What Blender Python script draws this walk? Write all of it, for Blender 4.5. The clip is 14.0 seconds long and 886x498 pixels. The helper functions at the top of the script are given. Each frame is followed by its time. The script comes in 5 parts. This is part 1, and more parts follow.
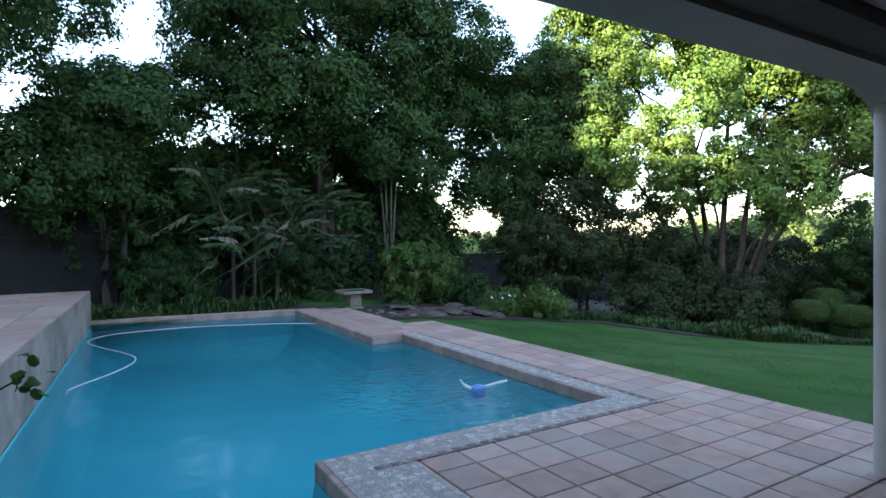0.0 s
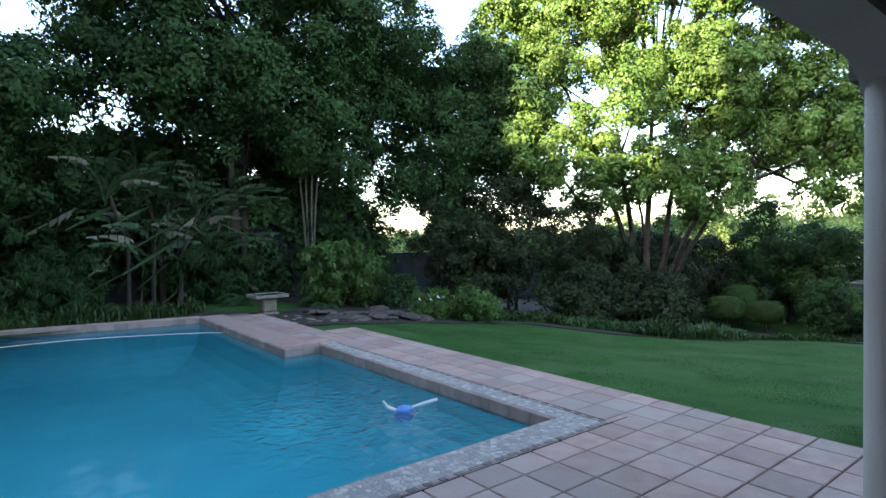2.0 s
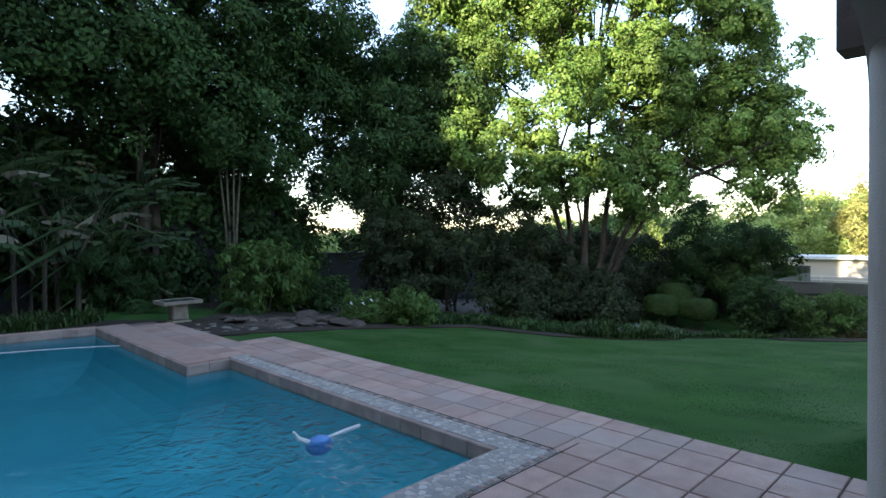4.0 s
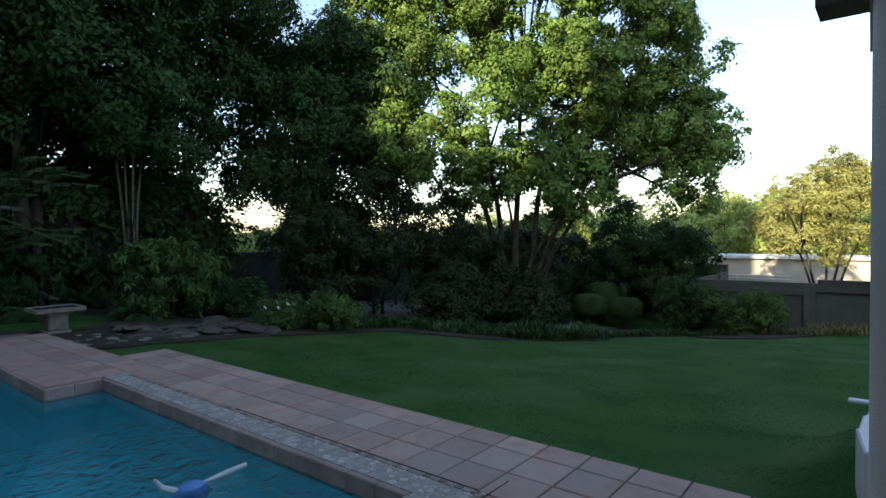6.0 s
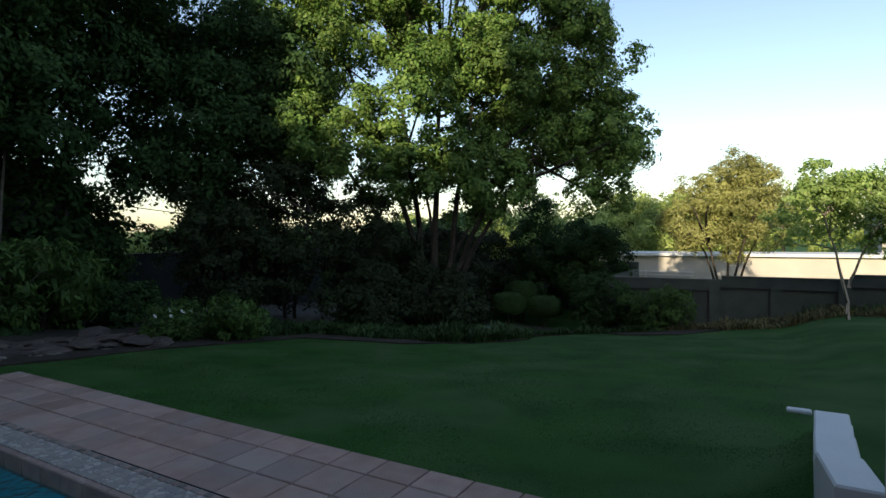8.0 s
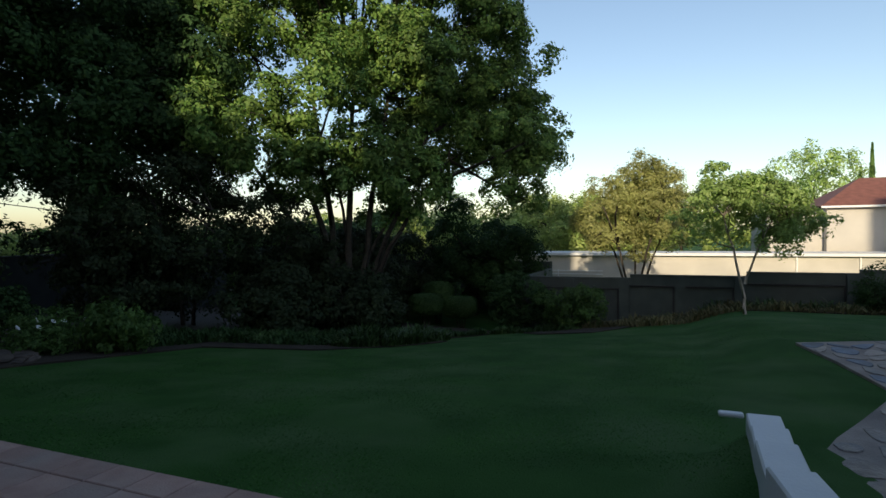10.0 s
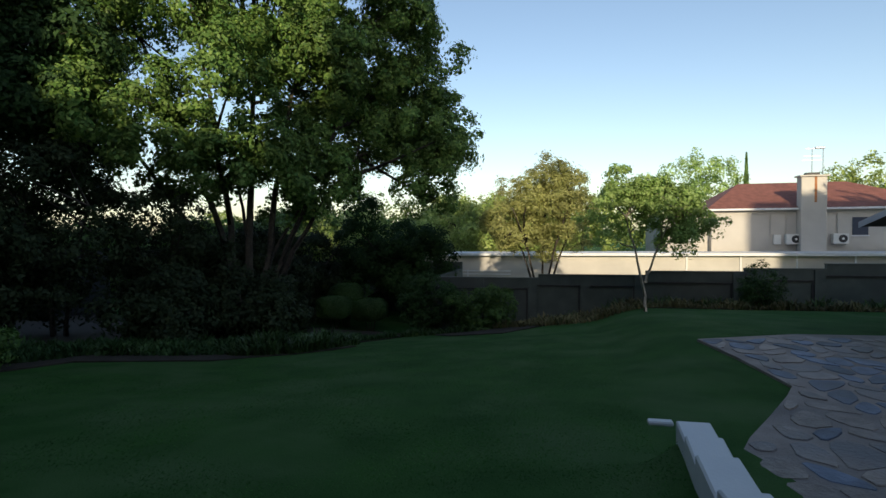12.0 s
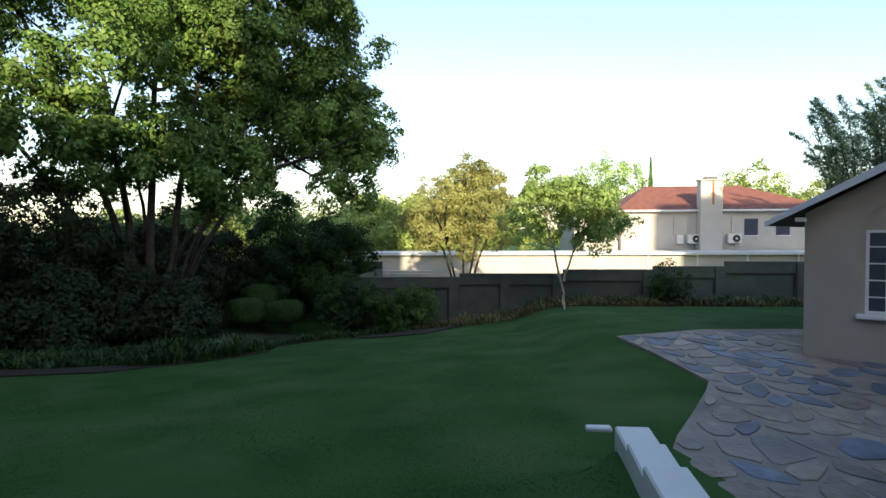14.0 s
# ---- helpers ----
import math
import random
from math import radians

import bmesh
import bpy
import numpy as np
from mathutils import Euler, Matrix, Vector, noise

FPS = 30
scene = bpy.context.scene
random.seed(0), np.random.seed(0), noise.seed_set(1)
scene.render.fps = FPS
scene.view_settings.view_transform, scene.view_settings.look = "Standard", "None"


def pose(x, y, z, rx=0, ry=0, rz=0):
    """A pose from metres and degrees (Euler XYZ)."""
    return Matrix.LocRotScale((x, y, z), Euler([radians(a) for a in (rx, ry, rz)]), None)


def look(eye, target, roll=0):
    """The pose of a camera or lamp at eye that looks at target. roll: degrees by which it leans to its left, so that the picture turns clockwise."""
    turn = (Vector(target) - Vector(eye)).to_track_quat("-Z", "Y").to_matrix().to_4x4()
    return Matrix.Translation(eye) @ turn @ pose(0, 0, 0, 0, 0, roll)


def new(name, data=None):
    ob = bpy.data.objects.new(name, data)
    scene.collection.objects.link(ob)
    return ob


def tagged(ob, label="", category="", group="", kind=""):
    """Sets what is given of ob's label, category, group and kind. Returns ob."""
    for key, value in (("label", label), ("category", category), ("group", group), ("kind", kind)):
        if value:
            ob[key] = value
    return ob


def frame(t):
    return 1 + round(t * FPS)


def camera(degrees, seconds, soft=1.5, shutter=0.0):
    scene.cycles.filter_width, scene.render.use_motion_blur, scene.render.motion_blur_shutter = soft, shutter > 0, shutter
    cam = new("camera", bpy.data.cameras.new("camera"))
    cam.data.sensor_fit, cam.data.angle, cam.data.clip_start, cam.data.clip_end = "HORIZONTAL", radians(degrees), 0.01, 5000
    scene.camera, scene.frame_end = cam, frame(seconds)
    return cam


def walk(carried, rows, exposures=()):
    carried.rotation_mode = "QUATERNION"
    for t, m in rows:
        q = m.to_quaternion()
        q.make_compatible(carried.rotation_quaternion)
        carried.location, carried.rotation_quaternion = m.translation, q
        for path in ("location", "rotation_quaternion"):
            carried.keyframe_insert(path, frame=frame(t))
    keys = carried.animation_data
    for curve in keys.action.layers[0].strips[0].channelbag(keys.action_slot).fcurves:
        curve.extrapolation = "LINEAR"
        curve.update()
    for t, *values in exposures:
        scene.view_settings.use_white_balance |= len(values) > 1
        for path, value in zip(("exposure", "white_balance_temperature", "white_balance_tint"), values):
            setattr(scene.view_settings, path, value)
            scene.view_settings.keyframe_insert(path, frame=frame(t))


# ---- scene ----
cam = camera(76.5, 14.0)
METRES, EYE, TILT, LEAN, TURN = 8.0, 1.5, 0.0, 0.0, -29.6
PATH = [
    (0, (-0.593, 0.365, 1.833), (0.435, 2.08, 1.798), -0.7),
    (0.5, (-0.419, 0.566, 1.823), (0.661, 2.249, 1.786), -0.7),
    (1, (-0.253, 0.778, 1.82), (0.88, 2.425, 1.782), -0.7),
    (1.5, (-0.117, 1.013, 1.828), (1.072, 2.621, 1.787), -0.7),
    (2, (-0.003, 1.181, 1.83), (1.236, 2.75, 1.787), -0.7),
    (2.5, (0.164, 1.382, 1.808), (1.447, 2.916, 1.765), -0.7),
    (3, (0.321, 1.526, 1.815), (1.645, 3.024, 1.77), -0.7),
    (5.5, (1.315, 2.197, 1.801), (2.831, 3.5, 1.75), -0.7),
    (6, (1.488, 2.294, 1.787), (3.048, 3.545, 1.734), -0.6),
    (6.5, (1.679, 2.417, 1.792), (3.28, 3.615, 1.737), -0.7),
    (7, (1.819, 2.523, 1.812), (3.456, 3.67, 1.751), -0.6),
    (7.5, (1.989, 2.612, 1.803), (3.667, 3.699, 1.743), -0.7),
    (8, (2.155, 2.692, 1.792), (3.876, 3.708, 1.731), -0.7),
    (10.5, (2.857, 3.006, 1.714), (4.737, 3.685, 1.654), -0.6),
    (11, (2.991, 3.06, 1.7), (4.897, 3.663, 1.64), -0.5),
    (11.5, (3.086, 3.116, 1.706), (5.015, 3.644, 1.645), -0.5),
    (12, (3.231, 3.16, 1.705), (5.18, 3.603, 1.644), -0.5),
    (12.5, (3.311, 3.214, 1.708), (5.276, 3.578, 1.646), -0.6),
    (13, (3.381, 3.243, 1.706), (5.358, 3.536, 1.642), -0.5),
    (13.5, (3.514, 3.266, 1.685), (5.5, 3.493, 1.622), -0.4),
    (14, (3.614, 3.291, 1.677), (5.606, 3.45, 1.613), -0.3),
]
EXPOSURE = [(0, 2.75, 7050, 14), (3, 2.65, 7050, 14), (3.8, 2.35, 7100, 14), (5.3, 1.7, 7150, 13), (6.5, 1.25, 7200, 13), (7.5, 0.92, 7200, 12), (8.2, 0.65, 7200, 12), (10.5, 0.3, 7000, 11), (11.5, 0.3, 6950, 11), (12.5, 0.34, 7000, 12), (13.2, 0.75, 7200, 13), (14, 1.25, 7250, 13)]
walk(cam, [(t, look(eye, target, roll)) for t, eye, target, roll in PATH], EXPOSURE)
# ---- end of camera ----

# ---- world, sun, exposure ----
SUN_EL, SUN_AZ = radians(18), radians(-100)
world = bpy.data.worlds.new("world")
scene.world = world
world.use_nodes = True
wn = world.node_tree
sky = wn.nodes.new("ShaderNodeTexSky")
sky.sky_type, sky.sun_disc = "NISHITA", False
sky.sun_elevation, sky.sun_rotation = SUN_EL, SUN_AZ
sky.air_density, sky.dust_density, sky.ozone_density = 1.0, 0.9, 1.6
wn.links.new(sky.outputs[0], wn.nodes["Background"].inputs[0])
wn.nodes["Background"].inputs[1].default_value = 0.15
sun_data = bpy.data.lights.new("sun", "SUN")
sun_data.energy, sun_data.angle, sun_data.color = 3.6, radians(0.6), (1.0, 0.88, 0.66)
sun = new("sun", sun_data)
toward = Vector((math.sin(SUN_AZ) * math.cos(SUN_EL), math.cos(SUN_AZ) * math.cos(SUN_EL), math.sin(SUN_EL)))
sun.matrix_world = look(toward * 60, (0, 0, 0))


# ---- materials ----
POOL_Z = -0.13


def material(name, base=(0.5, 0.5, 0.5), other=None, scale=4.0, rough=0.8, bump=0.0, bump_scale=40.0, metallic=0.0,
             spread=0.0, third=None, third_scale=0.7, island=False, detail=6.0):
    """Noise between two colours, larger stains of a third, fine relief, and a random tone for each object or island."""
    m = bpy.data.materials.new(name)
    m.use_nodes = True
    nt = m.node_tree
    bsdf = nt.nodes["Principled BSDF"]
    bsdf.inputs["Roughness"].default_value = rough
    bsdf.inputs["Metallic"].default_value = metallic
    geo = nt.nodes.new("ShaderNodeNewGeometry")
    where = geo.outputs["Position"]
    n1 = nt.nodes.new("ShaderNodeTexNoise")
    n1.inputs["Scale"].default_value, n1.inputs["Detail"].default_value = scale, detail
    nt.links.new(where, n1.inputs["Vector"])
    ramp = nt.nodes.new("ShaderNodeValToRGB")
    ramp.color_ramp.elements[0].position, ramp.color_ramp.elements[1].position = 0.32, 0.68
    ramp.color_ramp.elements[0].color = (*base, 1)
    ramp.color_ramp.elements[1].color = (*(other or base), 1)
    nt.links.new(n1.outputs["Fac"], ramp.inputs["Fac"])
    colour = ramp.outputs["Color"]
    if third:
        n2 = nt.nodes.new("ShaderNodeTexNoise")
        n2.inputs["Scale"].default_value, n2.inputs["Detail"].default_value = third_scale, 4.0
        nt.links.new(where, n2.inputs["Vector"])
        r2 = nt.nodes.new("ShaderNodeValToRGB")
        r2.color_ramp.elements[0].position, r2.color_ramp.elements[1].position = 0.45, 0.7
        nt.links.new(n2.outputs["Fac"], r2.inputs["Fac"])
        mix = nt.nodes.new("ShaderNodeMixRGB")
        mix.inputs["Color2"].default_value = (*third, 1)
        nt.links.new(r2.outputs["Color"], mix.inputs["Fac"])
        nt.links.new(colour, mix.inputs["Color1"])
        colour = mix.outputs["Color"]
    if spread:
        if island:
            rnd = geo.outputs["Random Per Island"]
        else:
            rnd = nt.nodes.new("ShaderNodeObjectInfo").outputs["Random"]
        mr = nt.nodes.new("ShaderNodeMapRange")
        mr.inputs["To Min"].default_value, mr.inputs["To Max"].default_value = 1 - spread, 1 + spread
        nt.links.new(rnd, mr.inputs["Value"])
        hsv = nt.nodes.new("ShaderNodeHueSaturation")
        nt.links.new(mr.outputs["Result"], hsv.inputs["Value"])
        nt.links.new(colour, hsv.inputs["Color"])
        colour = hsv.outputs["Color"]
    nt.links.new(colour, bsdf.inputs["Base Color"])
    if bump:
        n3 = nt.nodes.new("ShaderNodeTexNoise")
        n3.inputs["Scale"].default_value, n3.inputs["Detail"].default_value = bump_scale, 8.0
        nt.links.new(where, n3.inputs["Vector"])
        b = nt.nodes.new("ShaderNodeBump")
        b.inputs["Strength"].default_value, b.inputs["Distance"].default_value = min(bump, 1.0), 0.02
        nt.links.new(n3.outputs["Fac"], b.inputs["Height"])
        nt.links.new(b.outputs["Normal"], bsdf.inputs["Normal"])
    return m


def leaf_material(name, dark, light, through_part=0.35, rough=0.45, spread=0.35):
    m = bpy.data.materials.new(name)
    m.use_nodes = True
    nt = m.node_tree
    bsdf = nt.nodes["Principled BSDF"]
    bsdf.inputs["Roughness"].default_value = rough
    bsdf.inputs["Specular IOR Level"].default_value = 0.18
    geo = nt.nodes.new("ShaderNodeNewGeometry")
    mix = nt.nodes.new("ShaderNodeMixRGB")
    mix.inputs["Color1"].default_value, mix.inputs["Color2"].default_value = (*dark, 1), (*light, 1)
    nt.links.new(geo.outputs["Random Per Island"], mix.inputs["Fac"])
    n = nt.nodes.new("ShaderNodeTexNoise")
    n.inputs["Scale"].default_value = 0.6
    nt.links.new(geo.outputs["Position"], n.inputs["Vector"])
    mr = nt.nodes.new("ShaderNodeMapRange")
    mr.inputs["From Min"].default_value, mr.inputs["From Max"].default_value = 0.3, 0.7
    mr.inputs["To Min"].default_value, mr.inputs["To Max"].default_value = 1 - spread, 1 + spread
    nt.links.new(n.outputs["Fac"], mr.inputs["Value"])
    hsv = nt.nodes.new("ShaderNodeHueSaturation")
    nt.links.new(mr.outputs["Result"], hsv.inputs["Value"])
    nt.links.new(mix.outputs["Color"], hsv.inputs["Color"])
    nt.links.new(hsv.outputs["Color"], bsdf.inputs["Base Color"])
    tl = nt.nodes.new("ShaderNodeBsdfTranslucent")
    nt.links.new(hsv.outputs["Color"], tl.inputs["Color"])
    ms = nt.nodes.new("ShaderNodeMixShader")
    ms.inputs["Fac"].default_value = through_part
    nt.links.new(bsdf.outputs[0], ms.inputs[1])
    nt.links.new(tl.outputs[0], ms.inputs[2])
    nt.links.new(ms.outputs[0], nt.nodes["Material Output"].inputs["Surface"])
    return m


def water_material():
    m = bpy.data.materials.new("pool_water")
    m.use_nodes = True
    nt = m.node_tree
    nt.nodes.remove(nt.nodes["Principled BSDF"])
    clear = nt.nodes.new("ShaderNodeBsdfTransparent")
    clear.inputs["Color"].default_value = (0.64, 0.93, 0.96, 1)
    gloss = nt.nodes.new("ShaderNodeBsdfGlossy")
    gloss.inputs["Roughness"].default_value = 0.13
    fres = nt.nodes.new("ShaderNodeFresnel")
    fres.inputs["IOR"].default_value = 1.33
    geo = nt.nodes.new("ShaderNodeNewGeometry")
    n1 = nt.nodes.new("ShaderNodeTexNoise")
    n1.inputs["Scale"].default_value, n1.inputs["Detail"].default_value = 2.6, 2.0
    nt.links.new(geo.outputs["Position"], n1.inputs["Vector"])
    # livelier ripples round the cleaner, dying out two metres off
    n2 = nt.nodes.new("ShaderNodeTexNoise")
    n2.inputs["Scale"].default_value, n2.inputs["Detail"].default_value, n2.inputs["Distortion"].default_value = 5.0, 2.0, 1.2
    nt.links.new(geo.outputs["Position"], n2.inputs["Vector"])
    off = nt.nodes.new("ShaderNodeVectorMath")
    off.operation = "DISTANCE"
    off.inputs[1].default_value = (3.5, 6.7, POOL_Z)
    nt.links.new(geo.outputs["Position"], off.inputs[0])
    near = nt.nodes.new("ShaderNodeMapRange")
    near.inputs["From Min"].default_value, near.inputs["From Max"].default_value = 0.3, 2.2
    near.inputs["To Min"].default_value, near.inputs["To Max"].default_value = 11.0, 0.0
    nt.links.new(off.outputs["Value"], near.inputs["Value"])
    mul = nt.nodes.new("ShaderNodeMath")
    mul.operation = "MULTIPLY"
    nt.links.new(near.outputs["Result"], mul.inputs[0])
    nt.links.new(n2.outputs["Fac"], mul.inputs[1])
    total = nt.nodes.new("ShaderNodeMath")
    nt.links.new(mul.outputs[0], total.inputs[0])
    nt.links.new(n1.outputs["Fac"], total.inputs[1])
    b = nt.nodes.new("ShaderNodeBump")
    b.inputs["Strength"].default_value, b.inputs["Distance"].default_value = 0.6, 0.02
    nt.links.new(total.outputs[0], b.inputs["Height"])
    for node in (gloss, fres):
        nt.links.new(b.outputs["Normal"], node.inputs["Normal"])
    mix = nt.nodes.new("ShaderNodeMixShader")
    nt.links.new(fres.outputs[0], mix.inputs["Fac"])
    nt.links.new(clear.outputs[0], mix.inputs[1])
    nt.links.new(gloss.outputs[0], mix.inputs[2])
    nt.links.new(mix.outputs[0], nt.nodes["Material Output"].inputs["Surface"])
    return m


def pebble_material():
    """Coping of small pale stone mosaic set in grey grout."""
    m = material("pebble_mosaic", (0.3, 0.28, 0.27), (0.42, 0.38, 0.35), scale=2.0, rough=0.7)
    nt = m.node_tree
    bsdf = nt.nodes["Principled BSDF"]
    geo = nt.nodes.new("ShaderNodeNewGeometry")
    v = nt.nodes.new("ShaderNodeTexVoronoi")
    v.inputs["Scale"].default_value, v.inputs["Randomness"].default_value = 17.0, 0.75
    edge = nt.nodes.new("ShaderNodeTexVoronoi")
    edge.feature = "DISTANCE_TO_EDGE"
    edge.inputs["Scale"].default_value, edge.inputs["Randomness"].default_value = 17.0, 0.75
    for node in (v, edge):
        nt.links.new(geo.outputs["Position"], node.inputs["Vector"])
    ramp = nt.nodes.new("ShaderNodeValToRGB")
    els = ramp.color_ramp.elements
    els[0].position, els[0].color = 0.0, (0.29, 0.27, 0.265, 1)
    els[1].position, els[1].color = 1.0, (0.56, 0.52, 0.48, 1)
    e = els.new(0.5)
    e.color = (0.42, 0.36, 0.32, 1)
    sep = nt.nodes.new("ShaderNodeSeparateColor")
    nt.links.new(v.outputs["Color"], sep.inputs["Color"])
    nt.links.new(sep.outputs[0], ramp.inputs["Fac"])
    er = nt.nodes.new("ShaderNodeValToRGB")
    er.color_ramp.elements[0].position, er.color_ramp.elements[1].position = 0.02, 0.09
    nt.links.new(edge.outputs["Distance"], er.inputs["Fac"])
    mix = nt.nodes.new("ShaderNodeMixRGB")
    mix.inputs["Color1"].default_value = (0.32, 0.29, 0.27, 1)
    nt.links.new(er.outputs["Color"], mix.inputs["Fac"])
    nt.links.new(ramp.outputs["Color"], mix.inputs["Color2"])
    nt.links.new(mix.outputs["Color"], bsdf.inputs["Base Color"])
    b = nt.nodes.new("ShaderNodeBump")
    b.inputs["Strength"].default_value, b.inputs["Distance"].default_value = 0.6, 0.01
    nt.links.new(er.outputs["Color"], b.inputs["Height"])
    nt.links.new(b.outputs["Normal"], bsdf.inputs["Normal"])
    return m


